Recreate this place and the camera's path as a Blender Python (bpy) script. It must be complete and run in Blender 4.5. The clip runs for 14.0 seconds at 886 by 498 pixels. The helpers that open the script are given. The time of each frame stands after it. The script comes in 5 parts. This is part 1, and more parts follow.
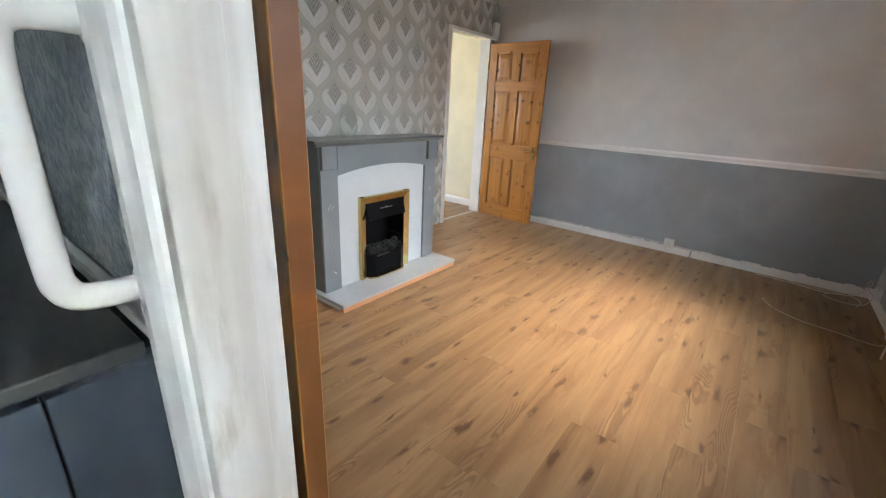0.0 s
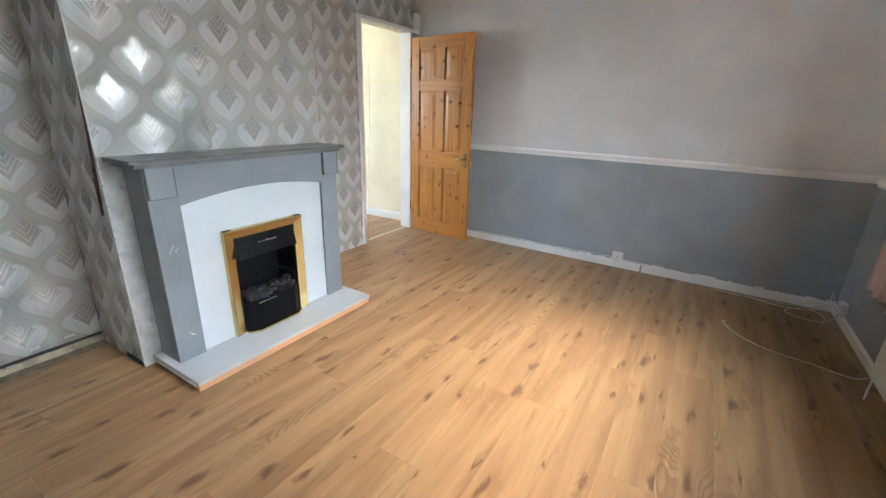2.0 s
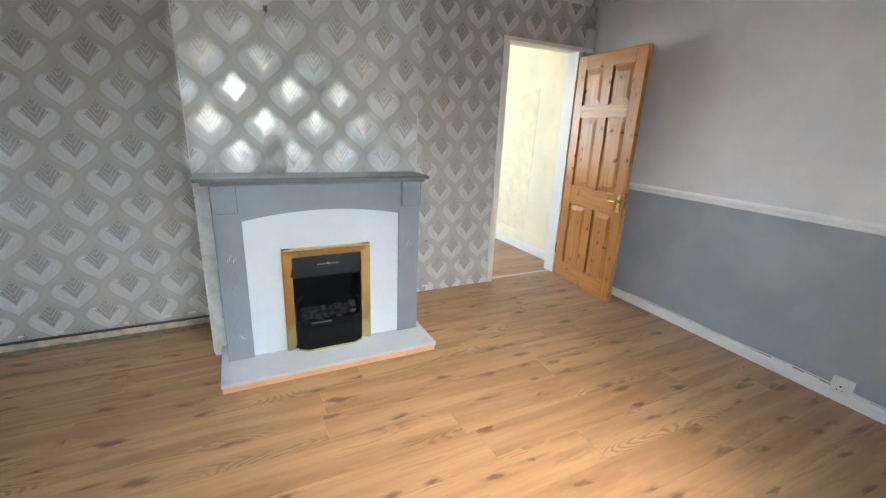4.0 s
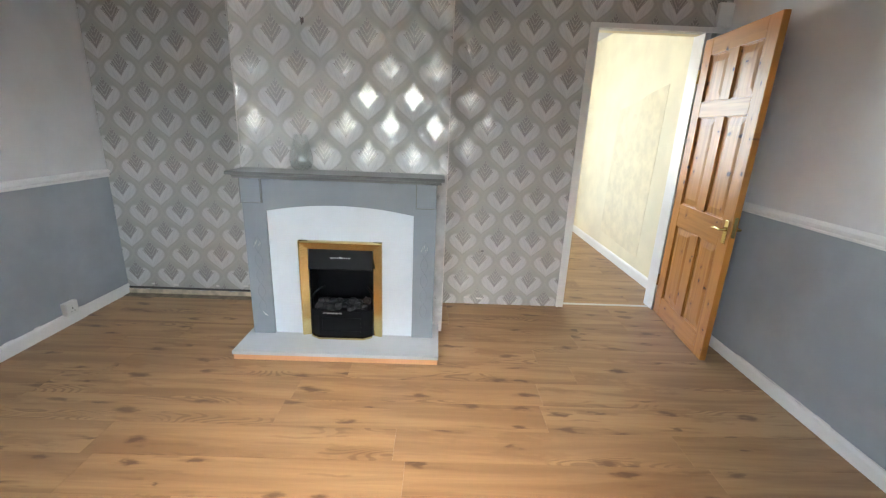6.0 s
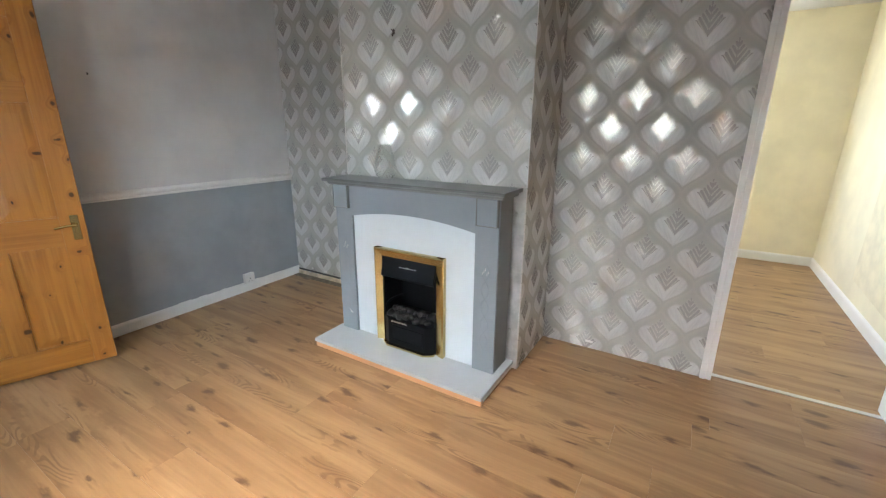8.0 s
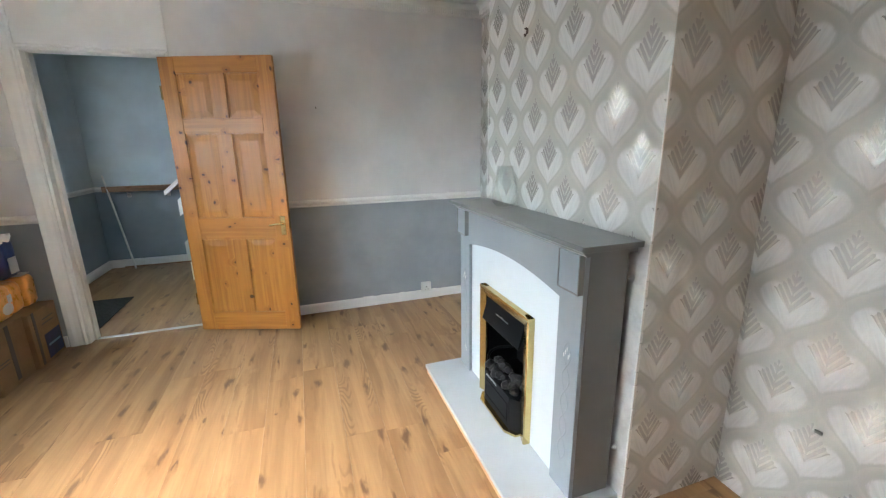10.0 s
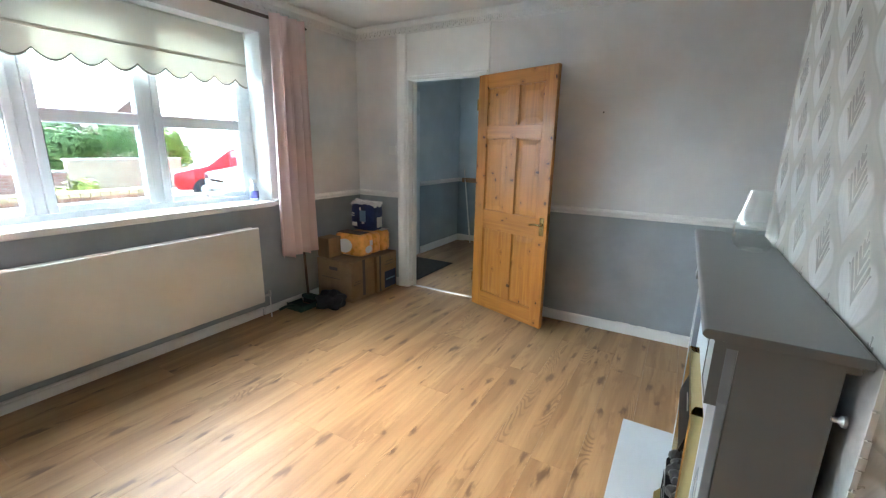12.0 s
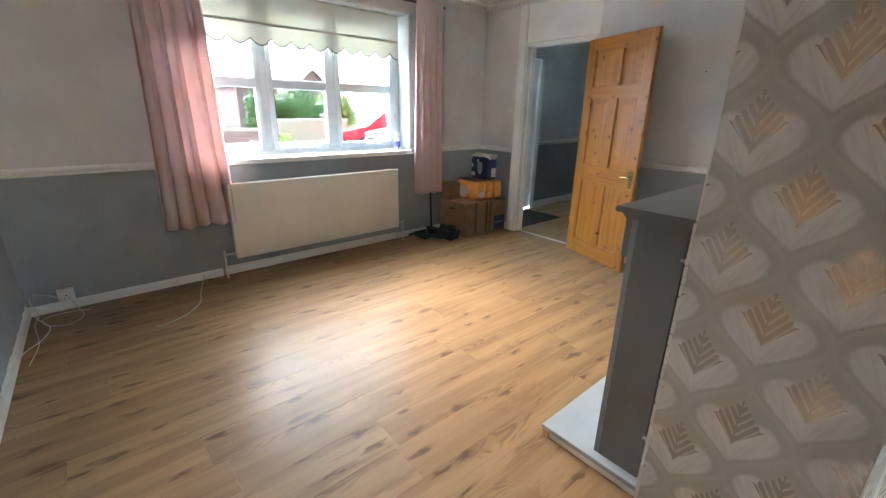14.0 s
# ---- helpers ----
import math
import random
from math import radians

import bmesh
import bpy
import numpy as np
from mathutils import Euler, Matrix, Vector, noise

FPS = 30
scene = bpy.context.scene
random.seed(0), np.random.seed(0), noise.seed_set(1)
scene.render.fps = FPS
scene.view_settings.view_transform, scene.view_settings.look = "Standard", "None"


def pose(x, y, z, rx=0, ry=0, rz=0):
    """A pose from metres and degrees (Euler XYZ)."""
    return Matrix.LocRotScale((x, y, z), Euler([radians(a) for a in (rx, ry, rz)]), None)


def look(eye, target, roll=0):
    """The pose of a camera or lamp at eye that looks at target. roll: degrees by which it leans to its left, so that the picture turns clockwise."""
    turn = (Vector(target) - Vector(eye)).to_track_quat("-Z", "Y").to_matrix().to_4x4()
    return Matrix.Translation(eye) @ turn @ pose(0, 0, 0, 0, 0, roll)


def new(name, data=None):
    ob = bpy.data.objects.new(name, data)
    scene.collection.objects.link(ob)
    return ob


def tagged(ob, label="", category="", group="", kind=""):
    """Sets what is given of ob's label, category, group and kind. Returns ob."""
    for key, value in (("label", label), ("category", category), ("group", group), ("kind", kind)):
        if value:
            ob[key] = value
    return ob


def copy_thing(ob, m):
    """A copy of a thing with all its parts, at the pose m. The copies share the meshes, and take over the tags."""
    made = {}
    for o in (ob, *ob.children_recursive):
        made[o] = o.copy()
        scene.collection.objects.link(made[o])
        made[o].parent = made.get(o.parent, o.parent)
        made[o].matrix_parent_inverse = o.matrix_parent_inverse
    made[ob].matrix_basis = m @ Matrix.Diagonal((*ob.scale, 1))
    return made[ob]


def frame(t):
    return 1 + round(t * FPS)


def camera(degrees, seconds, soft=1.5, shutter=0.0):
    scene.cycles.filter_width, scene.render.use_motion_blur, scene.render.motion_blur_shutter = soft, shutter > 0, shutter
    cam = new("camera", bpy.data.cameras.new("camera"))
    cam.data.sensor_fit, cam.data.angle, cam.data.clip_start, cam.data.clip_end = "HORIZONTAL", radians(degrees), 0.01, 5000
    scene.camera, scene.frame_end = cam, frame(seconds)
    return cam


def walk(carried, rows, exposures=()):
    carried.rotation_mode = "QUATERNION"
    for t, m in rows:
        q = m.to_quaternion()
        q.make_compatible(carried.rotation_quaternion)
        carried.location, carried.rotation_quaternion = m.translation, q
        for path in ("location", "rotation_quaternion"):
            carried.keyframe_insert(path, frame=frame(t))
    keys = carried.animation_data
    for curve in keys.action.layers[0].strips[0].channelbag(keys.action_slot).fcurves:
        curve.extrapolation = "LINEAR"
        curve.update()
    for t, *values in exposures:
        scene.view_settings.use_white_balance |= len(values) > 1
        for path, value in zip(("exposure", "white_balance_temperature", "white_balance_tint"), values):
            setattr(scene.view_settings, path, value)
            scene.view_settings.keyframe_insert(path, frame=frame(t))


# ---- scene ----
cam = camera(94.1, 14.0, soft=1.25)
METRES, EYE, TILT, LEAN, TURN = 6.38, 1.31, 0.0, 0.0, 37.2
ROWS = [
    (0.0, 0.0, 0.0, 0.0, 0.94, -19.47, -2.65),
    (0.5, 0.0108, 0.0299, 0.0009, -7.46, -20.29, -2.88),
    (1.0, 0.0173, 0.0545, -0.0017, -10.88, -20.02, -2.58),
    (1.5, 0.0234, 0.079, 0.0021, -10.13, -19.36, -2.06),
    (2.0, 0.0536, 0.0987, -0.0006, -5.29, -18.75, -1.61),
    (2.5, 0.0776, 0.1183, -0.0019, 2.9, -18.06, -1.54),
    (3.0, 0.1113, 0.1419, 0.0057, 11.56, -17.34, -1.77),
    (5.5, 0.2591, 0.2785, 0.0065, 45.86, -16.34, -2.49),
    (6.0, 0.279, 0.3114, 0.0052, 52.32, -16.4, -2.27),
    (6.5, 0.2889, 0.3483, 0.008, 59.42, -16.47, -2.06),
    (7.0, 0.2981, 0.3822, 0.0072, 67.2, -16.45, -1.81),
    (9.5, 0.2241, 0.5639, 0.0092, 113.11, -14.75, 1.33),
    (10.0, 0.193, 0.5878, 0.0123, 123.85, -14.4, 0.86),
    (10.5, 0.1633, 0.6139, 0.0119, 135.45, -14.07, 0.25),
    (11.0, 0.1357, 0.629, 0.0113, 148.0, -13.74, -0.32),
    (11.5, 0.1068, 0.6317, 0.0133, 160.97, -13.73, -0.76),
    (12.0, 0.0876, 0.6397, 0.0132, 172.9, -13.78, -1.0),
    (12.5, 0.0747, 0.6635, 0.0095, 181.25, -14.43, -0.81),
    (13.0, 0.0718, 0.6958, 0.0093, 186.32, -15.63, -0.74),
    (13.5, 0.0601, 0.7253, 0.0117, 190.1, -17.09, -0.96),
    (14.0, 0.0385, 0.7591, 0.0071, 192.16, -18.69, -1.07),
]
LEVELS = [(0.0, 5.2, 6550, 11), (0.6, 5.48, 6150, 8), (3.0, 5.52, 6150, 8), (6.0, 5.37, 6350, 9), (7.2, 5.35, 6350, 9), (9.5, 5.74, 6250, 6), (10.5, 5.92, 6150, 4), (11.5, 5.82, 5950, 2), (12.2, 5.68, 5950, 3), (13.0, 5.64, 6050, 4), (14.0, 5.58, 6150, 5)]
walk(cam, [(t, pose(0, 0, EYE, TILT, LEAN, TURN) @ pose(METRES * x, METRES * y, METRES * z, 90 + pitch, roll, yaw)) for t, x, y, z, yaw, pitch, roll in ROWS],
     LEVELS)

# ---- world and light ----
world = bpy.data.worlds.new("sky")
world.use_nodes = True
scene.world = world
wn = world.node_tree
sky = wn.nodes.new("ShaderNodeTexSky")
sky.sky_type, sky.sun_disc = "NISHITA", False
sky.sun_elevation, sky.sun_rotation = radians(42), radians(96)
sky.dust_density, sky.air_density, sky.ozone_density = 4.0, 1.0, 1.0
wn.links.new(sky.outputs[0], wn.nodes["Background"].inputs[0])
wn.nodes["Background"].inputs[1].default_value = 0.10
sun = new("sun", bpy.data.lights.new("sun", "SUN"))
sun.data.energy, sun.data.angle, sun.data.color = 3.1, radians(140), (0.76, 0.895, 1.0)
sun.matrix_world = look((20, -2.0, 18), (0, 0, 0))
scene.view_settings.exposure = 0.0

# ---- plan, in metres ----
WX, EX, SY, NY, CZ = -2.83, 0.90, 0.265, 4.48, 2.46      # room's inner faces and ceiling
BX, BY0, BY1 = -2.345, 1.46, 2.72                        # chimney breast
DADO = 0.93
ASKEW = 0.023                                            # the north wall drifts outwards towards the west
HALL_S, HALL_E, HY = -2.02, 0.95, 0.16                           # hall's far walls

# ---- helpers of the scene ----


def bx(bm, x0, x1, y0, y1, z0, z1, mi=0):
    """A box added to bm; returns its vertices."""
    v = [bm.verts.new(p) for p in ((x0, y0, z0), (x1, y0, z0), (x1, y1, z0), (x0, y1, z0), (x0, y0, z1), (x1, y0, z1), (x1, y1, z1), (x0, y1, z1))]
    for f in ((3, 2, 1, 0), (4, 5, 6, 7), (0, 1, 5, 4), (1, 2, 6, 5), (2, 3, 7, 6), (3, 0, 4, 7)):
        bm.faces.new([v[i] for i in f]).material_index = mi
    return v


def box(x0, x1, y0, y1, z0, z1, bevel=0.0, seg=2):
    bm = bmesh.new()
    bx(bm, x0, x1, y0, y1, z0, z1)
    if bevel:
        bmesh.ops.bevel(bm, geom=bm.edges[:], offset=bevel, segments=seg, profile=0.5, affect="EDGES")
    return bm


def prism(outline, axis, a, b, bevel=0.0):
    """A closed outline of pairs swept along an axis from a to b. axis x: pairs are (y, z); y: (x, z); z: (x, y)."""
    put = {"x": lambda p, s: (s, p[0], p[1]), "y": lambda p, s: (p[0], s, p[1]), "z": lambda p, s: (p[0], p[1], s)}[axis]
    bm = bmesh.new()
    lo = [bm.verts.new(put(p, a)) for p in outline]
    hi = [bm.verts.new(put(p, b)) for p in outline]
    n = len(outline)
    for i in range(n):
        bm.faces.new((lo[i], lo[(i + 1) % n], hi[(i + 1) % n], hi[i]))
    bm.faces.new(lo[::-1])
    bm.faces.new(hi)
    bmesh.ops.recalc_face_normals(bm, faces=bm.faces[:])
    if bevel:
        bmesh.ops.bevel(bm, geom=bm.edges[:], offset=bevel, segments=2, profile=0.5, affect="EDGES")
    return bm


def lathe(profile, seg=32, cap=True):
    """A turned body round z from (radius, height) pairs."""
    bm = bmesh.new()
    rings = []
    for r, z in profile:
        rings.append([bm.verts.new((r * math.cos(a * math.tau / seg), r * math.sin(a * math.tau / seg), z)) for a in range(seg)])
    for p, q in zip(rings, rings[1:]):
        for i in range(seg):
            bm.faces.new((p[i], p[(i + 1) % seg], q[(i + 1) % seg], q[i]))
    if cap:
        bm.faces.new(rings[0][::-1])
        bm.faces.new(rings[-1])
    bmesh.ops.recalc_face_normals(bm, faces=bm.faces[:])
    return bm


def tube(points, radius, seg=10, closed=False):
    """A round tube through points, smoothed between them."""
    pts = [Vector(p) for p in points]
    fine = []
    n = len(pts)
    for i in range(n - 1):
        p0, p1, p2, p3 = pts[max(i - 1, 0)], pts[i], pts[i + 1], pts[min(i + 2, n - 1)]
        steps = 1 if n == 2 else 6
        for k in range(steps):
            t = k / steps
            fine.append(0.5 * (2 * p1 + (p2 - p0) * t + (2 * p0 - 5 * p1 + 4 * p2 - p3) * t * t + (3 * p1 - p0 - 3 * p2 + p3) * t ** 3))
    fine.append(pts[-1])
    bm = bmesh.new()
    rings = []
    side = None
    for i, p in enumerate(fine):
        d = (fine[min(i + 1, len(fine) - 1)] - fine[max(i - 1, 0)]).normalized()
        if side is None:
            side = d.orthogonal().normalized()
        side = (side - d * side.dot(d)).normalized()
        up = d.cross(side)
        rings.append([bm.verts.new(p + radius * (side * math.cos(a * math.tau / seg) + up * math.sin(a * math.tau / seg))) for a in range(seg)])
    for p, q in zip(rings, rings[1:]):
        for i in range(seg):
            bm.faces.new((p[i], p[(i + 1) % seg], q[(i + 1) % seg], q[i]))
    bm.faces.new(rings[0][::-1])
    bm.faces.new(rings[-1])
    bmesh.ops.recalc_face_normals(bm, faces=bm.faces[:])
    return bm


def merge(*bms):
    """Several bmeshes in one."""
    out = bms[0]
    for b in bms[1:]:
        me = bpy.data.meshes.new("tmp")
        b.to_mesh(me)
        b.free()
        out.from_mesh(me)
        bpy.data.meshes.remove(me)
    return out


def turned(bm, m):
    bmesh.ops.transform(bm, matrix=m, verts=bm.verts[:])
    return bm


def mesh(name, bm, mats, smooth=False):
    me = bpy.data.meshes.new(name)
    bm.to_mesh(me)
    bm.free()
    for m in (mats if isinstance(mats, (list, tuple)) else [mats]):
        me.materials.append(m)
    if smooth:
        me.shade_smooth()
        me.set_sharp_from_angle(angle=radians(38))
    return me


def part(name, bm, mats, parent, label="", smooth=False):
    """One mesh object under a thing or a part."""
    ob = new(name, mesh(name, bm, mats, smooth))
    ob.parent = parent
    return tagged(ob, label)


def thing(name, label, category, m=None, group="", bm=None, mats=None, smooth=False, kind=""):
    """A top-level thing: an empty at its base, or one mesh."""
    ob = new(name, mesh(name, bm, mats, smooth) if bm else None)
    if m is not None:
        ob.matrix_world = m
    return tagged(ob, label, category, group, kind)


# ---- materials ----


class Mat:
    """A node material with short calls."""

    def __init__(self, name, rough=0.5, metal=0.0, color=None, spec=0.5):
        self.m = bpy.data.materials.new(name)
        self.m.use_nodes = True
        self.t = self.m.node_tree
        self.b = self.t.nodes["Principled BSDF"]
        self.set(self.b, "Roughness", rough)
        self.set(self.b, "Metallic", metal)
        self.set(self.b, "Specular IOR Level", spec)
        if color:
            self.set(self.b, "Base Color", (*color, 1))

    def set(self, node, key, value):
        sock = node.inputs[key]
        if isinstance(value, bpy.types.NodeSocket):
            self.t.links.new(value, sock)
        else:
            sock.default_value = value

    def add(self, kind, props=None, **ins):
        n = self.t.nodes.new("ShaderNode" + kind)
        for k, v in (props or {}).items():
            setattr(n, k, v)
        for k, v in ins.items():
            self.set(n, int(k[1:]) if k[0] == "i" and k[1:].isdigit() else k.replace("_", " "), v)
        return n

    def f(self, op, a, b=0.0, c=0.0):
        n = self.add("Math", {"operation": op}, i0=a, i1=b)
        self.set(n, 2, c)
        return n.outputs[0]

    def pos(self):
        s = self.add("SeparateXYZ", i0=self.add("NewGeometry").outputs["Position"])
        return s.outputs

    def obj(self):
        return self.add("SeparateXYZ", i0=self.add("TexCoord").outputs["Object"]).outputs

    def vec(self, x, y, z):
        return self.add("CombineXYZ", i0=x, i1=y, i2=z).outputs[0]

    def noise(self, v, scale, detail=3.0, rough=0.5, dist=0.0):
        return self.add("TexNoise", Vector=v, Scale=scale, Detail=detail, Roughness=rough, Distortion=dist).outputs["Fac"]

    def mix(self, fac, a, b):
        n = self.add("Mix", {"data_type": "RGBA"}, i0=fac)
        for k, v in ((6, a), (7, b)):
            self.set(n, k, v if isinstance(v, bpy.types.NodeSocket) else (*v, 1))
        return n.outputs[2]

    def step(self, v, lo, hi):
        n = self.add("MapRange", {"interpolation_type": "SMOOTHSTEP"}, Value=v)
        self.set(n, 1, lo), self.set(n, 2, hi)
        return n.outputs[0]

    def bump(self, h, strength=0.2, dist=0.002):
        self.set(self.b, "Normal", self.add("Bump", Strength=strength, Distance=dist, Height=h).outputs[0])

    def base(self, c):
        self.set(self.b, "Base Color", c)


def paint(name, color, rough=0.6, var=0.08, bump=0.08, scale=3.0, dirt=0.0):
    """Painted plaster or wood: soft large blotches, fine roller grain."""
    k = Mat(name, rough)
    p = k.add("NewGeometry").outputs["Position"]
    big = k.noise(p, scale, 4, 0.55)
    fine = k.noise(p, 260, 2, 0.6)
    dark = tuple(c * (1 - var * 1.6) for c in color)
    lite = tuple(min(1, c * (1 + var)) for c in color)
    c = k.mix(k.step(big, 0.3, 0.7), dark, lite)
    if dirt:
        spots = k.step(k.noise(p, 9, 6, 0.7), 0.62, 0.78)
        c = k.mix(k.f("MULTIPLY", spots, dirt), c, (color[0] * 0.45, color[1] * 0.42, color[2] * 0.36))
    k.base(c)
    k.set(k.b, "Roughness", k.f("MULTIPLY_ADD", big, 0.15, rough - 0.07))
    k.bump(k.f("ADD", fine, k.f("MULTIPLY", big, 1.5)), bump, 0.001)
    return k.m


def grubby(name, color):
    """Old white gloss with long grubby streaks and brown finger marks."""
    k = Mat(name, 0.42)
    p = k.pos()
    bands = k.noise(k.vec(k.f("MULTIPLY", p[0], 12), k.f("MULTIPLY", p[1], 12), k.f("MULTIPLY", p[2], 1.1)), 1.0, 3, 0.5)
    spots = k.noise(k.vec(k.f("MULTIPLY", p[0], 14), k.f("MULTIPLY", p[1], 14), k.f("MULTIPLY", p[2], 3)), 1.0, 5, 0.6)
    c = k.mix(k.step(bands, 0.38, 0.68), color, tuple(v * f for v, f in zip(color, (0.72, 0.70, 0.66))))
    c = k.mix(k.f("MULTIPLY", k.step(spots, 0.54, 0.72), 0.6), c, (0.30, 0.25, 0.18))
    k.base(c)
    k.bump(spots, 0.15, 0.001)
    return k.m


WP_W, WP_H = 0.2665, 0.3295


def wallpaper(name, u0, v0=1.678):
    """Ogee damask hung from u0 along the wall: matt taupe ground, pearl petals, foil fans."""
    k = Mat(name, 0.5)
    g = k.add("NewGeometry")
    P = k.add("SeparateXYZ", i0=g.outputs["Position"]).outputs
    Nn = k.add("SeparateXYZ", i0=g.outputs["Normal"]).outputs
    nx, ny = k.f("ABSOLUTE", Nn[0]), k.f("ABSOLUTE", Nn[1])
    run = k.f("ADD", k.f("MULTIPLY", P[1], k.f("GREATER_THAN", nx, 0.5)), k.f("MULTIPLY", P[0], k.f("GREATER_THAN", ny, 0.5)))
    u = k.f("DIVIDE", k.f("SUBTRACT", run, u0), WP_W)
    v = k.f("MULTIPLY_ADD", k.f("SUBTRACT", P[2], v0), 1 / WP_H, 0.06)
    fuzz = k.noise(k.vec(k.f("MULTIPLY", u, 34), k.f("MULTIPLY", v, 9), 0), 2.2, 2, 0.6)
    ua, va = k.f("SUBTRACT", k.f("FRACT", k.f("ADD", u, 0.5)), 0.5), k.f("SUBTRACT", k.f("FRACT", k.f("ADD", v, 0.5)), 0.5)
    ub, vb = k.f("SUBTRACT", k.f("FRACT", u), 0.5), k.f("SUBTRACT", k.f("FRACT", v), 0.5)
    wa = k.f("MULTIPLY_ADD", k.f("COSINE", k.f("MULTIPLY", va, math.tau)), 0.25, 0.25)
    in_a = k.f("GREATER_THAN", wa, k.f("ABSOLUTE", ua))

    def pick(a, b):
        return k.f("ADD", k.f("MULTIPLY", a, in_a), k.f("MULTIPLY", b, k.f("SUBTRACT", 1.0, in_a)))
    uu, vv = pick(ua, ub), pick(va, vb)
    au = k.f("ABSOLUTE", uu)
    edge = k.f("SUBTRACT", k.f("MULTIPLY_ADD", k.f("COSINE", k.f("MULTIPLY", k.f("ADD", vv, 0.04), math.tau)), 0.25, 0.25), au)
    edge = k.f("MULTIPLY_ADD", k.f("SUBTRACT", fuzz, 0.5), 0.07, edge)
    onion = k.step(edge, 0.080, 0.145)
    # the fan: a feather of slanting fronds on one stem
    rise = k.f("DIVIDE", k.f("SUBTRACT", vv, 0.03), 0.24)
    up = k.f("GREATER_THAN", rise, 0.0)
    kite = k.f("ADD", k.f("DIVIDE", au, k.f("SUBTRACT", 0.23, k.f("MULTIPLY", k.f("MULTIPLY", up, rise), 0.05))), k.f("ABSOLUTE", rise))
    in_kite = k.step(kite, 1.05, 0.97)
    slant = k.f("SUBTRACT", k.f("SUBTRACT", vv, 0.03), k.f("MULTIPLY", au, 1.3))
    frond = k.f("SINE", k.f("MULTIPLY_ADD", slant, 62.0, 0.6))
    fins = k.f("MAXIMUM", k.step(frond, -0.9, -0.5), k.step(au, 0.018, 0.008))
    spikes = k.step(k.f("MULTIPLY_ADD", k.f("MULTIPLY", frond, up), -0.10, kite), 0.99, 0.95)
    stitch = k.noise(k.vec(k.f("MULTIPLY", u, 260), k.f("MULTIPLY", v, 160), 0), 1.0, 1, 0.5)
    foil = k.f("MULTIPLY", k.f("MULTIPLY", spikes, fins), k.f("MULTIPLY_ADD", k.step(stitch, 0.10, 0.33), 0.2, 0.8))
    # petals: two rounded lobes below the fan's shoulders
    arc = k.f("DIVIDE", k.f("SUBTRACT", au, 0.22), 0.19)
    top = k.step(k.f("ADD", vv, k.f("MULTIPLY", k.f("MULTIPLY", arc, arc), 0.12)), 0.13, 0.07)
    lobes = k.f("MULTIPLY", onion, top)
    petal = k.f("MULTIPLY", lobes, k.step(kite, 0.90, 1.0))
    onion = k.f("MAXIMUM", lobes, in_kite)
    swirl = k.noise(k.vec(k.f("MULTIPLY", k.f("ADD", au, k.f("MULTIPLY", vv, -0.55)), 18), k.f("MULTIPLY", vv, 2.5), 0), 1.0, 3, 0.6, 0.4)
    petal_c = k.mix(k.step(swirl, 0.3, 0.7), (0.55, 0.55, 0.54), (0.65, 0.65, 0.64))
    ground = k.mix(k.step(k.f("MULTIPLY_ADD", fuzz, 0.10, edge), 0.0, 0.13), (0.455, 0.442, 0.412), (0.395, 0.386, 0.362))
    inner = k.mix(onion, ground, (0.42, 0.405, 0.38))
    c = k.mix(petal, inner, petal_c)
    c = k.mix(foil, c, (0.68, 0.66, 0.63))
    k.base(c)
    k.set(k.b, "Metallic", k.f("MAXIMUM", k.f("MULTIPLY_ADD", petal, 0.10, 0.05), k.f("MULTIPLY", foil, 0.55)))
    weave = k.noise(k.vec(k.f("MULTIPLY", u, 120), k.f("MULTIPLY", v, 40), 0), 3.0, 2, 0.6)
    matt = k.f("SUBTRACT", k.f("MULTIPLY_ADD", weave, 0.12, 0.50), k.f("MULTIPLY", petal, 0.05))
    k.set(k.b, "Roughness", k.f("ADD", k.f("MULTIPLY", matt, k.f("SUBTRACT", 1.0, foil)), k.f("MULTIPLY", foil, 0.24)))
    k.bump(k.f("MULTIPLY", weave, k.f("SUBTRACT", 1.0, foil)), 0.10, 0.0005)
    return k.m


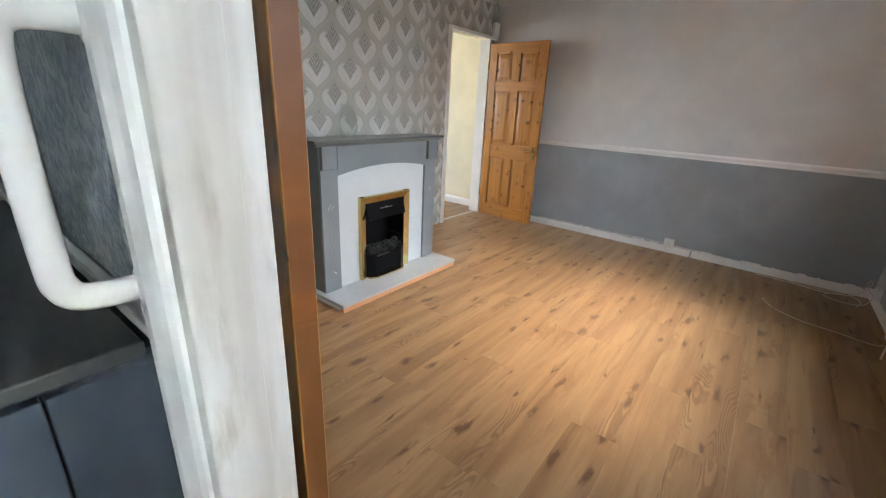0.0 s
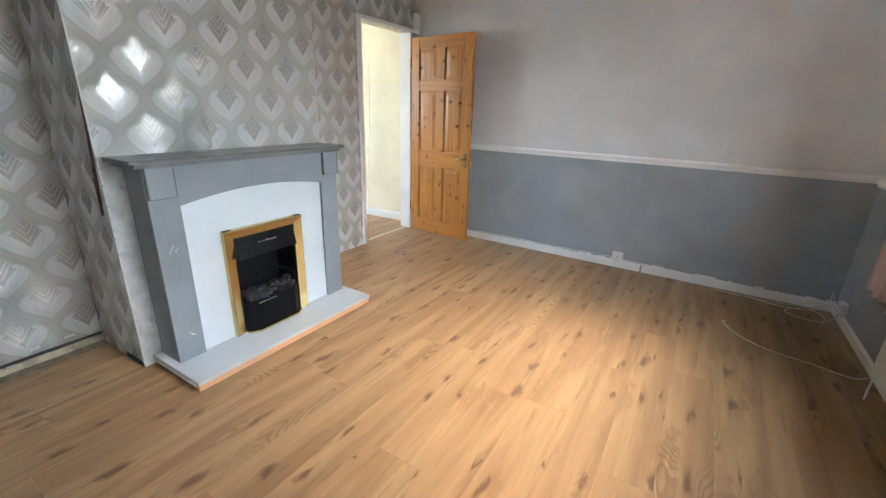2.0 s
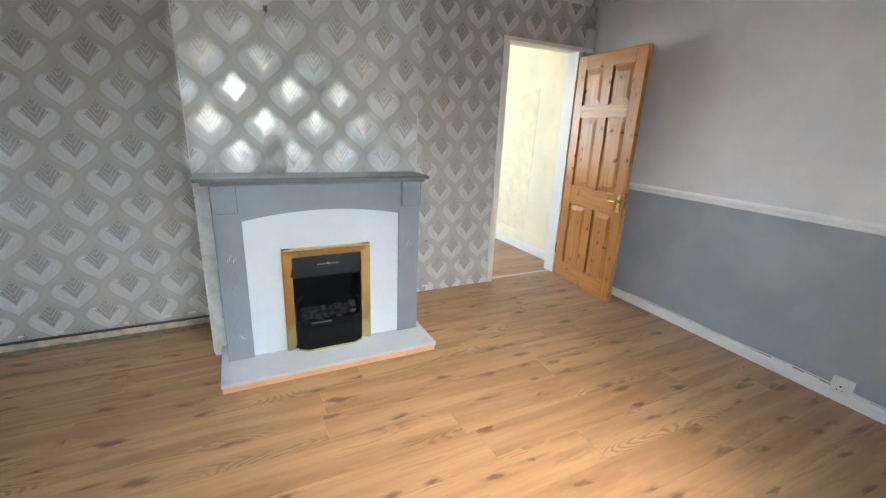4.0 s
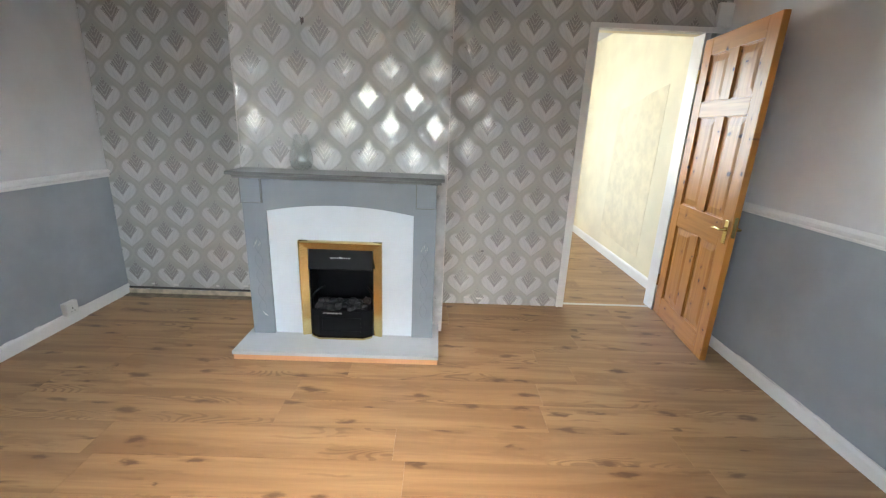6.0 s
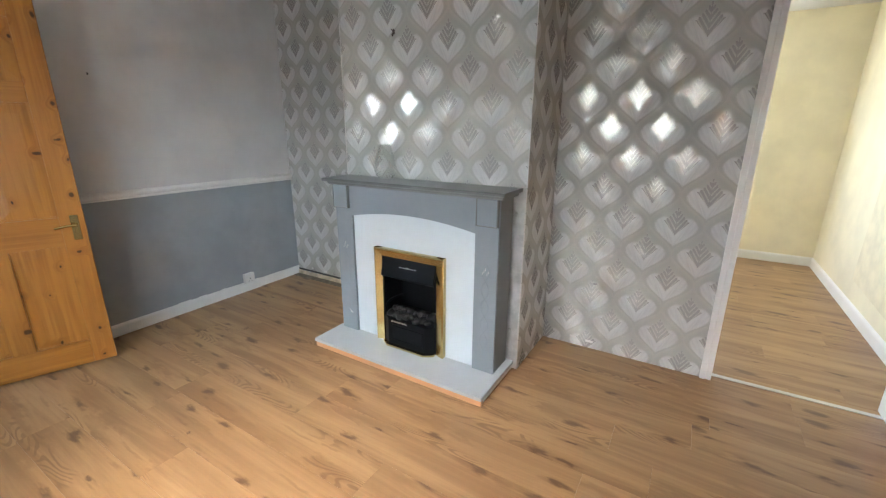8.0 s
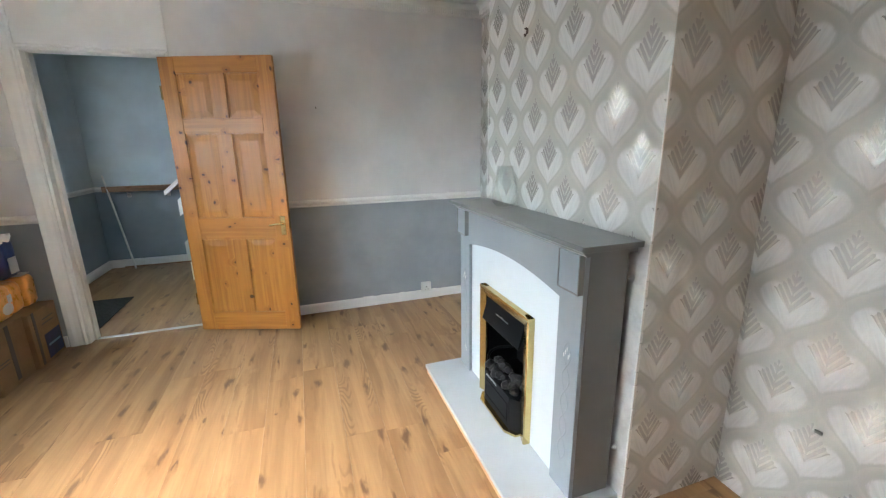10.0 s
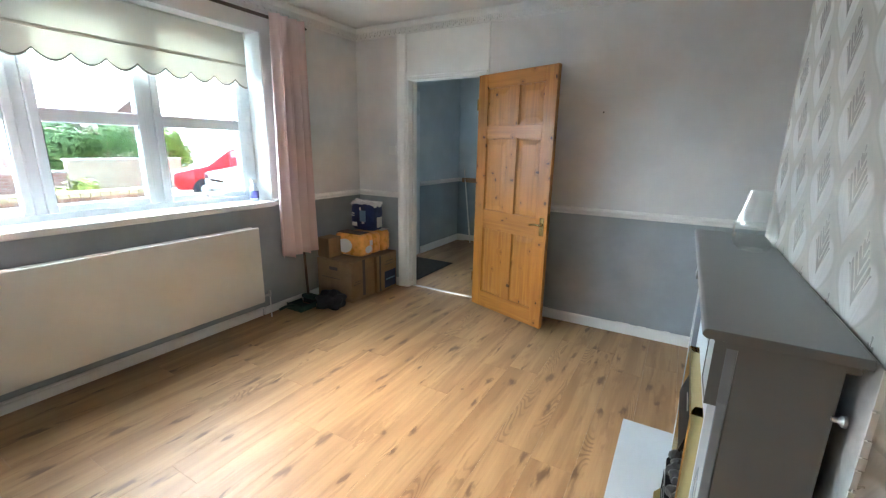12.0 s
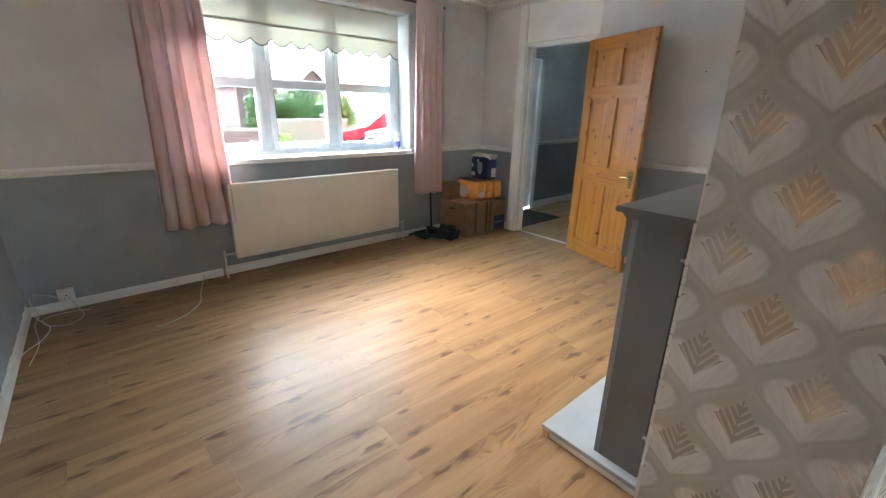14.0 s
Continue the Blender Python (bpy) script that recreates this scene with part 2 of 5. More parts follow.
def laminate():
    """Rustic oak laminate, grain along y: knots with tails, smudges and cathedral rings; every plank shifted by its own random."""
    k = Mat("oak_laminate", 0.33, spec=0.42)
    P = k.pos()
    rnd = k.add("ObjectInfo").outputs["Random"]
    shift = k.f("MULTIPLY", rnd, 37.0)
    x, y = P[0], k.f("ADD", P[1], shift)

    def sway(sx, sy, off, detail=3.0):
        return k.f("SUBTRACT", k.noise(k.vec(k.f("MULTIPLY", x, sx), k.f("MULTIPLY", y, sy), k.f("ADD", shift, off)), 1.0, detail, 0.55), 0.5)
    warp, fine = sway(6, 1.8, 0.0), sway(34, 10, 5.0)

    def cells(sx, sy, wx, wy):
        """Scattered cells: distance, colour, and the way from the cell's centre."""
        v = k.vec(k.f("ADD", k.f("MULTIPLY", x, sx), k.f("ADD", k.f("MULTIPLY", warp, wx), k.f("MULTIPLY", fine, wx * 0.3))), k.f("ADD", k.f("MULTIPLY", y, sy), k.f("MULTIPLY", k.f("ADD", warp, fine), wy)), 0)
        n = k.add("TexVoronoi", {"voronoi_dimensions": "2D"}, Vector=v, Scale=1.0, Randomness=1.0)
        away = k.add("VectorMath", {"operation": "SUBTRACT"}, i0=v, i1=n.outputs["Position"]).outputs[0]
        return n.outputs["Distance"], k.add("SeparateXYZ", i0=n.outputs["Color"]).outputs, k.add("SeparateXYZ", i0=away).outputs
    d1, c1, w1 = cells(8.0, 3.4, 0.9, 0.6)
    has = k.f("GREATER_THAN", c1[0], 0.46)
    size = k.f("MULTIPLY_ADD", c1[1], 0.13, 0.062)
    knot = k.f("MULTIPLY", k.step(k.f("DIVIDE", d1, size), 1.25, 0.35), has)
    strand = k.step(sway(60, 4, 9.0), -0.16, 0.10)
    along = k.f("MULTIPLY", k.step(k.f("ABSOLUTE", w1[0]), k.f("MULTIPLY", size, 1.7), 0.02), k.step(k.f("ABSOLUTE", w1[1]), k.f("MULTIPLY_ADD", c1[2], 0.45, 0.20), 0.04))
    tail = k.f("MULTIPLY", k.f("MULTIPLY", along, has), strand)
    d4, c4, w4 = cells(13.0, 2.4, 1.0, 0.8)
    dash = k.f("MULTIPLY", k.f("MULTIPLY", k.step(k.f("ABSOLUTE", w4[0]), 0.13, 0.02), k.step(k.f("ABSOLUTE", w4[1]), 0.30, 0.06)), k.f("GREATER_THAN", c4[0], 0.70))
    d2, c2, w2 = cells(6.0, 1.6, 1.4, 1.0)
    smudge = k.f("MULTIPLY", k.step(d2, 0.36, 0.05), k.f("GREATER_THAN", c2[0], 0.45))
    d3, c3, w3 = cells(5.2, 1.15, 0.8, 0.6)
    swell = k.noise(k.vec(k.f("MULTIPLY", x, 8.5), k.f("MULTIPLY", y, 1.5), shift), 1.0, 1.2, 0.45)
    ring_w = k.f("SINE", k.f("MULTIPLY", k.f("MULTIPLY_ADD", fine, 0.015, swell), 150.0))
    patch = k.f("MULTIPLY", k.step(k.f("ABSOLUTE", w3[0]), 0.24, 0.10), k.step(k.f("ABSOLUTE", w3[1]), 0.40, 0.18))
    rings = k.f("MULTIPLY", k.f("MULTIPLY", k.step(ring_w, -0.1, 0.8), patch), k.f("GREATER_THAN", c3[0], 0.60))
    grain = k.noise(k.vec(k.f("MULTIPLY", x, 95), k.f("MULTIPLY", y, 3.2), shift), 1.0, 4, 0.65)
    bands = k.noise(k.vec(k.f("MULTIPLY", x, 10), k.f("MULTIPLY", y, 0.8), shift), 1.0, 4, 0.55, 0.6)
    streak = k.step(k.noise(k.vec(k.f("MULTIPLY", x, 24), k.f("MULTIPLY", y, 2.0), k.f("ADD", shift, 4.0)), 1.0, 3, 0.6, 0.9), 0.57, 0.72)
    c = k.mix(k.step(bands, 0.3, 0.7), (0.232, 0.127, 0.058), (0.375, 0.229, 0.111))
    c = k.mix(k.f("MULTIPLY", k.step(grain, 0.4, 0.75), 0.22), c, (0.216, 0.114, 0.053))
    c = k.mix(k.f("MULTIPLY", streak, 0.18), c, (0.180, 0.092, 0.044))
    c = k.mix(k.f("MULTIPLY", smudge, 0.55), c, (0.195, 0.098, 0.042))
    c = k.mix(k.f("MULTIPLY", rings, 0.55), c, (0.130, 0.062, 0.028))
    c = k.mix(k.f("MULTIPLY", tail, 0.75), c, (0.150, 0.070, 0.030))
    c = k.mix(k.f("MULTIPLY", dash, 0.4), c, (0.16, 0.078, 0.034))
    c = k.mix(k.f("MULTIPLY", knot, 0.85), c, (0.095, 0.043, 0.020))
    c = k.mix(k.f("MULTIPLY", rnd, 0.10), c, (0.450, 0.289, 0.158))
    k.base(c)
    k.set(k.b, "Roughness", k.f("MULTIPLY_ADD", grain, 0.10, 0.33))
    k.bump(grain, 0.10, 0.0006)
    return k.m


def pine(name="varnished_pine", light=(0.52, 0.225, 0.045), dark=(0.38, 0.148, 0.028), along=2):
    """Orange varnished knotty pine; grain along the object's z (2) or x (0)."""
    k = Mat(name, 0.32)
    o = k.obj()
    rnd = k.f("MULTIPLY", k.add("ObjectInfo").outputs["Random"], 11.0)
    a, c0 = (o[0], o[2]) if along == 2 else (o[2], o[0])
    w = k.noise(k.vec(k.f("MULTIPLY", a, 9), k.f("MULTIPLY", c0, 2.2), rnd), 1.0, 3, 0.5)
    kv = k.vec(k.f("MULTIPLY_ADD", w, 1.6, k.f("MULTIPLY", a, 9.5)), k.f("MULTIPLY_ADD", c0, 8.0, rnd), 0)
    vor = k.add("TexVoronoi", {"voronoi_dimensions": "2D"}, Vector=kv, Scale=1.0)
    d, cell = vor.outputs["Distance"], k.add("SeparateXYZ", i0=vor.outputs["Color"]).outputs
    has = k.f("GREATER_THAN", cell[0], 0.58)
    knot = k.f("MULTIPLY", k.step(k.f("DIVIDE", d, k.f("MULTIPLY_ADD", cell[1], 0.10, 0.045)), 1.1, 0.45), has)
    halo = k.f("MULTIPLY", k.step(d, 0.34, 0.08), has)
    grain = k.noise(k.vec(k.f("MULTIPLY_ADD", halo, 2.0, k.f("MULTIPLY", a, 46)), k.f("MULTIPLY", c0, 1.6), rnd), 1.0, 3, 0.55, 0.3)
    c = k.mix(k.step(grain, 0.32, 0.68), light, dark)
    c = k.mix(k.step(w, 0.35, 0.75), c, tuple(0.5 * (p + q) * 1.12 for p, q in zip(light, dark)))
    c = k.mix(k.f("MULTIPLY", halo, 0.4), c, (0.30, 0.10, 0.022))
    c = k.mix(k.f("MULTIPLY", knot, 0.9), c, (0.055, 0.02, 0.008))
    k.base(c)
    k.set(k.b, "Roughness", k.f("MULTIPLY_ADD", grain, 0.15, 0.26))
    k.bump(grain, 0.15, 0.0005)
    return k.m


def fabric(name, color, through_light=0.35, scale=900.0):
    """Woven cloth that lets some light through."""
    k = Mat(name, 0.85)
    p = k.add("NewGeometry").outputs["Position"]
    w = k.noise(p, scale, 2, 0.6)
    big = k.noise(p, 5, 3, 0.5)
    c = k.mix(k.f("MULTIPLY_ADD", w, 0.5, k.f("MULTIPLY", big, 0.5)), tuple(v * 0.82 for v in color), tuple(min(1, v * 1.12) for v in color))
    k.base(c)
    k.bump(w, 0.25, 0.0006)
    tr = k.add("BsdfTranslucent", Color=c)
    mx = k.add("MixShader", i0=through_light, i1=k.b.outputs[0], i2=tr.outputs[0])
    k.t.links.new(mx.outputs[0], k.t.nodes["Material Output"].inputs[0])
    return k.m


def glass(name, color=(1, 1, 1), rough=0.0):
    k = Mat(name, rough, 0, color)
    k.set(k.b, "Transmission Weight", 1.0)
    k.set(k.b, "IOR", 1.45)
    return k.m


def metal(name, color, rough=0.25):
    k = Mat(name, rough, 1.0)
    p = k.add("NewGeometry").outputs["Position"]
    n = k.noise(p, 40, 4, 0.6)
    k.base(k.mix(n, tuple(c * 0.93 for c in color), color))
    k.set(k.b, "Roughness", k.f("MULTIPLY_ADD", n, 0.06, rough - 0.03))
    return k.m


def leaf_mat(name, a, b):
    k = Mat(name, 0.5)
    r = k.add("NewGeometry").outputs["Random Per Island"]
    k.base(k.mix(r, a, b))
    return k.m


def brick_mat(name, a, b, mortar):
    k = Mat(name, 0.85)
    P = k.pos()
    v = k.vec(k.f("ADD", P[0], P[1]), P[2], 0)
    n = k.add("TexBrick", Vector=v, Scale=1.0)
    for key, val in (("Color1", (*a, 1)), ("Color2", (*b, 1)), ("Mortar", (*mortar, 1)), ("Mortar Size", 0.008), ("Brick Width", 0.225), ("Row Height", 0.075)):
        k.set(n, key, val)
    g = k.noise(v, 14, 4, 0.6)
    k.base(k.mix(k.f("MULTIPLY", g, 0.4), n.outputs["Color"], tuple(c * 0.5 for c in a)))
    k.bump(n.outputs["Fac"], 0.6, -0.006)
    return k.m


WALL_UP = paint("warm_grey_paint", (0.735, 0.722, 0.722), 0.55, 0.04, 0.12)
WALL_LO = paint("slate_grey_paint", (0.35, 0.375, 0.40), 0.42, 0.07, 0.1, dirt=0.12)
WHITE = paint("white_gloss_paint", (0.84, 0.83, 0.81), 0.32, 0.03, 0.03, dirt=0.05)
STAINED = grubby("stained_white_paint", (0.70, 0.685, 0.65))
CEIL = paint("white_ceiling_paint", (0.76, 0.75, 0.73), 0.8, 0.03, 0.15)
PLASTER = paint("scuffed_white_plaster", (0.62, 0.62, 0.62), 0.7, 0.12, 0.3, scale=14, dirt=0.6)
BARE = paint("bare_cream_plaster", (0.60, 0.52, 0.38), 0.85, 0.15, 0.5, scale=20, dirt=0.5)
GAP = paint("dark_gap", (0.03, 0.028, 0.026), 0.8)
CREAM = paint("cream_paint", (0.84, 0.77, 0.58), 0.6, 0.05, 0.1)
CREAM_PATCH = paint("beige_filler_patch", (0.80, 0.72, 0.53), 0.7, 0.06, 0.2, scale=8)
HALL_UP = paint("pale_blue_grey_paint", (0.52, 0.585, 0.63), 0.5, 0.05, 0.1)
k = Mat("embossed_gloss_paint", 0.22)
p = k.add("NewGeometry").outputs["Position"]
n1 = k.noise(p, 38, 3, 0.55, 0.8)
k.base(k.mix(k.step(n1, 0.35, 0.65), (0.30, 0.335, 0.355), (0.42, 0.455, 0.475)))
k.bump(n1, 0.9, 0.004)
HALL_TEX = k.m
HALL_LO = paint("blue_grey_paint", (0.23, 0.28, 0.32), 0.42, 0.06, 0.1)
SURROUND = paint("mid_grey_satin_paint", (0.225, 0.255, 0.285), 0.38, 0.05, 0.08, dirt=0.1)
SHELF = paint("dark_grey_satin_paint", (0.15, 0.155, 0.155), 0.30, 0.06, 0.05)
HEARTH = paint("pale_grey_paint", (0.42, 0.45, 0.48), 0.35, 0.04, 0.05)
BACKPANEL = paint("white_panel_paint", (0.61, 0.665, 0.715), 0.5, 0.02, 0.05)
RAD = paint("cream_enamel", (0.80, 0.77, 0.705), 0.35, 0.03, 0.02)
UPVC = paint("white_upvc", (0.64, 0.70, 0.75), 0.28, 0.02, 0.01)
PLASTIC = paint("white_plastic", (0.78, 0.77, 0.74), 0.35, 0.03, 0.01)
FLEX = paint("cream_cable", (0.66, 0.62, 0.52), 0.5, 0.03, 0.01)
BLACK = paint("black_enamel", (0.003, 0.0034, 0.0042), 0.4, 0.1, 0.03)
COAL = paint("coal", (0.009, 0.009, 0.0095), 0.4, 0.3, 0.8, scale=30)
RUBBER = paint("charcoal_mat", (0.035, 0.037, 0.04), 0.9, 0.2, 0.8, scale=60)
CARD = paint("brown_cardboard", (0.30, 0.19, 0.105), 0.8, 0.08, 0.15, scale=9)
CARD_DARK = paint("dark_parcel_tape", (0.085, 0.068, 0.06), 0.4, 0.05, 0.05)
NAVY = paint("navy_print", (0.012, 0.028, 0.12), 0.35, 0.2, 0.2, scale=14)
SKYBLUE = paint("pale_blue_print", (0.22, 0.36, 0.55), 0.35, 0.1, 0.1)
ORANGE = paint("orange_plastic_wrap", (0.88, 0.40, 0.085), 0.28, 0.08, 0.3, scale=16)
PAPERWHITE = paint("white_print", (0.72, 0.70, 0.68), 0.4, 0.05, 0.1)
DARKRED = paint("dark_brown_print", (0.07, 0.025, 0.018), 0.4, 0.1, 0.1)
GREENPL = paint("dark_green_plastic", (0.012, 0.05, 0.04), 0.45, 0.1, 0.05)
BIN = paint("black_bag", (0.008, 0.008, 0.009), 0.7, 0.15, 0.3, scale=30)
ROD = paint("dark_bronze", (0.05, 0.026, 0.018), 0.35, 0.1, 0.05)
TRIMWOOD = pine("orange_beech_trim", (0.58, 0.31, 0.16), (0.50, 0.26, 0.12), along=0)
BLACK.node_tree.nodes["Principled BSDF"].inputs["Specular IOR Level"].default_value = 0.10
PAPER = wallpaper("ogee_wallpaper_breast", 1.568)
PAPER_S = wallpaper("ogee_wallpaper_alcove", 1.279)
PAPER_N = wallpaper("ogee_wallpaper_doorway", 3.003, 1.713)
PAPER_SIDE = wallpaper("ogee_wallpaper_return", -2.514)
OAK = laminate()
PINE = pine()
HANDRAIL = pine("waxed_handrail", (0.30, 0.18, 0.10), (0.22, 0.13, 0.07), along=0)
BRASS = metal("polished_brass", (0.68, 0.53, 0.24), 0.2)
CHROME = metal("satin_steel", (0.62, 0.62, 0.62), 0.3)
PINK = fabric("dusty_pink_cloth", (0.85, 0.665, 0.65), 0.18)
BLIND = fabric("ivory_blind_cloth", (0.78, 0.79, 0.73), 0.13)
BLIND_HEM = paint("grey_braid", (0.20, 0.195, 0.17), 0.8)
# Dark tint only dims the view outdoors; daylight enters past it undimmed.
PANE = glass("dimming_window_glass", (0.22, 0.235, 0.24))
k = Mat("clear_glass", 0.0)
tr = k.add("BsdfTransparent", Color=(0.965, 0.975, 0.97, 1))
gl = k.add("BsdfGlossy", Color=(1, 1, 1, 1), Roughness=0.02)
mx = k.add("MixShader", i0=k.f("MULTIPLY_ADD", k.f("POWER", k.add("LayerWeight", Blend=0.5).outputs["Facing"], 2.6), 0.7, 0.05), i1=tr.outputs[0], i2=gl.outputs[0])
k.t.links.new(mx.outputs[0], k.t.nodes["Material Output"].inputs[0])
VASE = k.m

# ---- floor base, ceiling and walls ----


def north(x):
    """The north wall's face at x."""
    return NY + ASKEW * (EX - x)


def skewed(bm):
    """Lets what was built along the north wall follow its drift."""
    for v in bm.verts:
        if v.co.y > NY - 0.3:
            v.co.y += ASKEW * (EX - v.co.x)
    return bm


def structure(name, bm, mats, label, smooth=False):
    if name.endswith("north") and name.split("_")[0] in ("wall", "baseboard", "trim") and "hall" not in name and "back" not in name or name == "trim_ragged_caulk":
        skewed(bm)
    return thing(name, label, "", bm=bm, mats=mats, smooth=smooth, kind="structure")


floor = structure("floor", box(WX - 0.1, EX, HY, NY + 0.1, -0.12, -0.012), GAP, "rustic oak laminate floor of long planks, worn satin")
structure("ceiling", box(-6.0, 1.2, HALL_S - 0.1, NY + 0.3, CZ, CZ + 0.15), CEIL, "plain white painted ceiling")


def two_tone(spans, axis, a, b, bm=None):
    """Boxes of a wall, split at the dado: slot 0 above, slot 1 below. spans: (from, to, z0, z1) along the other axis."""
    bm = bm or bmesh.new()
    for s0, s1, z0, z1 in spans:
        for lo, hi, mi in ((z0, min(z1, DADO), 1), (max(z0, DADO), z1, 0)):
            if hi > lo:
                if axis == "y":
                    bx(bm, s0, s1, a, b, lo, hi, mi)
                else:
                    bx(bm, a, b, s0, s1, lo, hi, mi)
    return bm


WIN_Y0, WIN_Y1, WIN_Z0, WIN_Z1 = 1.34, 3.42, 0.90, 2.225
DX0, DX1 = -0.50, 0.31                                    # entrance opening
structure("wall_north", two_tone([(WX - 0.1, EX + 0.3, 0, CZ)], "y", NY, NY + 0.16), [WALL_UP, WALL_LO], "wall in pale grey over slate grey below a dado rail")
structure("wall_south", two_tone([(WX - 0.1, DX0, 0, CZ), (DX1, EX + 0.3, 0, CZ), (DX0, DX1, 2.02, CZ)], "y", 0.214, SY), [WALL_UP, WALL_LO], "wall in pale grey over slate grey with a doorway")
bm = two_tone([(SY, WIN_Y0, 0, CZ), (WIN_Y1, NY, 0, CZ), (WIN_Y0, WIN_Y1, 0, WIN_Z0), (WIN_Y0, WIN_Y1, WIN_Z1, CZ)], "x", EX, EX + 0.30)
structure("wall_east", bm, [WALL_UP, WALL_LO], "window wall in pale grey over slate grey")
bm = bmesh.new()
YD0, YD1, YDZ = 3.67, 4.43, 2.02
for s in ((SY, 2.0, 0.0, CZ, 0), (2.0, YD0, 0.0, CZ, 1), (YD0, YD1, YDZ, CZ, 1), (YD1, NY + 0.12, 0.0, CZ, 1)):
    bx(bm, WX - 0.05, WX, *s)
structure("wall_west", bm, [PAPER_S, PAPER_N], "wall in silver and taupe ogee wallpaper with foil leaf fans")
bm = bmesh.new()
for s in ((1.9, YD0, 0.0, CZ), (YD0, YD1, YDZ, CZ), (YD1, 4.62, 0.0, CZ)):
    bx(bm, WX - 0.12, WX - 0.052, *s)
structure("wall_west_outer", bm, CREAM, "cream painted side of the wall")
bm = bmesh.new()
bx(bm, WX, BX, BY0, BY1, 0, CZ, 0)
for f in bm.faces:
    f.material_index = 1 if abs(f.normal.y) > 0.5 or f.calc_center_median().y in (BY0, BY1) else 0
structure("chimney_breast", bm, [PAPER, PAPER_SIDE], "chimney breast in silver and taupe ogee wallpaper")
structure("plaster_strip", merge(box(BX, BX + 0.004, BY0 + 0.005, BY1 - 0.004, 0.004, 1.06)), PLASTER, "scuffed white plaster band round the fire surround")

# hall
structure("wall_hall_north", merge(box(-3.0, DX0, HY, 0.212, 0, CZ), box(DX1, HALL_E + 0.1, HY, 0.212, 0, CZ), box(DX0, DX1, HY, 0.212, 2.02, CZ)), HALL_TEX, "hall wall in pale blue grey")
def hall_wall(name, spans, axis, a, b):
    structure(name, two_tone(spans, axis, a, b), [HALL_UP, HALL_LO], "hall wall in pale blue grey over blue grey")
FD0, FD1 = -0.90, -0.05
hall_wall("wall_hall_south", [(-3.0, HALL_E + 0.1, 0, CZ)], "y", HALL_S - 0.1, HALL_S)
hall_wall("wall_hall_east", [(HALL_S, FD0, 0, CZ), (FD1, HY, 0, CZ), (FD0, FD1, 2.05, CZ)], "x", HALL_E, HALL_E + 0.1)
hall_wall("wall_hall_west", [(HALL_S, HY, 0, CZ)], "x", -3.1, -3.0)
hall_floor = structure("hall_floor", box(-3.0, HALL_E, HALL_S, HY, -0.12, -0.012), OAK, "oak laminate floor of the hall")

# back room
structure("wall_back_north", merge(box(-5.9, WX - 0.12, 4.62, 4.72, 0, CZ)), CREAM, "cream painted wall of the back room")
structure("wall_back_patch", prism([(-4.55, 0.25), (-3.60, 0.20), (-3.55, 1.78), (-3.9, 1.72), (-4.1, 1.66), (-4.5, 1.60)], "y", 4.6165, 4.6195), CREAM_PATCH, "unpainted beige patch on the cream wall")
BW0, BW1 = 2.1, 3.5
structure("wall_back_west", merge(box(-5.9, -5.8, 1.9, BW0, 0, CZ), box(-5.9, -5.8, BW1, 4.62, 0, CZ), box(-5.9, -5.8, BW0, BW1, 0, 0.9), box(-5.9, -5.8, BW0, BW1, 2.2, CZ)), CREAM, "cream painted end wall with an assumed window opening, out of view")
structure("wall_back_south", box(-5.9, WX - 0.12, 1.8, 1.9, 0, CZ), CREAM, "cream painted wall of the back room")
back_floor = structure("back_floor", box(-5.8, WX - 0.1, 1.9, 4.62, -0.12, -0.012), OAK, "oak laminate floor of the back room")
# Area lamp added in the assumed, unseen window to light the back room.
lamp = new("back_room_fill", bpy.data.lights.new("back_room_fill", "AREA"))
lamp.data.shape, lamp.data.size, lamp.data.size_y, lamp.data.energy, lamp.data.color = "RECTANGLE", 1.3, 1.2, 0.5, (1.0, 0.95, 0.86)
lamp.matrix_world = look((-5.74, 2.8, 1.55), (-3.6, 3.3, 1.3))

# ---- trim: skirting, dado rail, cornice ----


def run_along(profile, axis, at, a, b, sign):
    """A moulding along an axis on a wall's face: profile pairs are (out from the wall, height)."""
    pts = [(at + sign * o, z) for o, z in profile]
    return prism(pts, "x" if axis == "x" else "y", a, b)


SKIRT = [(-0.004, 0.0), (0.016, 0.0), (0.016, 0.075), (0.011, 0.088), (0.004, 0.094), (-0.004, 0.094)]
RAIL = [(-0.004, 0.905), (0.010, 0.907), (0.014, 0.915), (0.010, 0.922), (0.020, 0.932), (0.024, 0.945), (0.018, 0.955), (0.006, 0.962), (-0.004, 0.962)]


def trim(name, profile, runs, label, mat=WHITE):
    structure(name, merge(*[run_along(profile, *r) for r in runs]), mat, label)


trim("baseboard_north", [(o, z * 0.72) for o, z in SKIRT], [("x", NY, WX + 0.07, -0.395, -1), ("x", NY, -0.38, EX, -1)], "white painted skirting board, chipped")
trim("baseboard_south", [(o, z * 0.86) for o, z in SKIRT], [("x", SY, -2.40, DX0 - 0.03, 1), ("x", SY - 0.008, WX, -2.405, 1), ("x", SY, 0.41, EX, 1)], "white painted skirting board, chipped")
trim("baseboard_east", [(o, z * 0.66) for o, z in SKIRT], [("y", EX, SY, 1.52, -1), ("y", EX, 1.535, 3.27, -1), ("y", EX, 3.29, NY, -1)], "white painted skirting board, chipped")
trim("trim_dado_north", [(o, z + 0.018) for o, z in RAIL], [("x", NY, WX + 0.07, EX, -1)], "white moulded dado rail")
trim("trim_dado_south", RAIL, [("x", SY, WX, DX0 - 0.03, 1), ("x", SY, 0.40, EX, 1)], "white moulded dado rail")
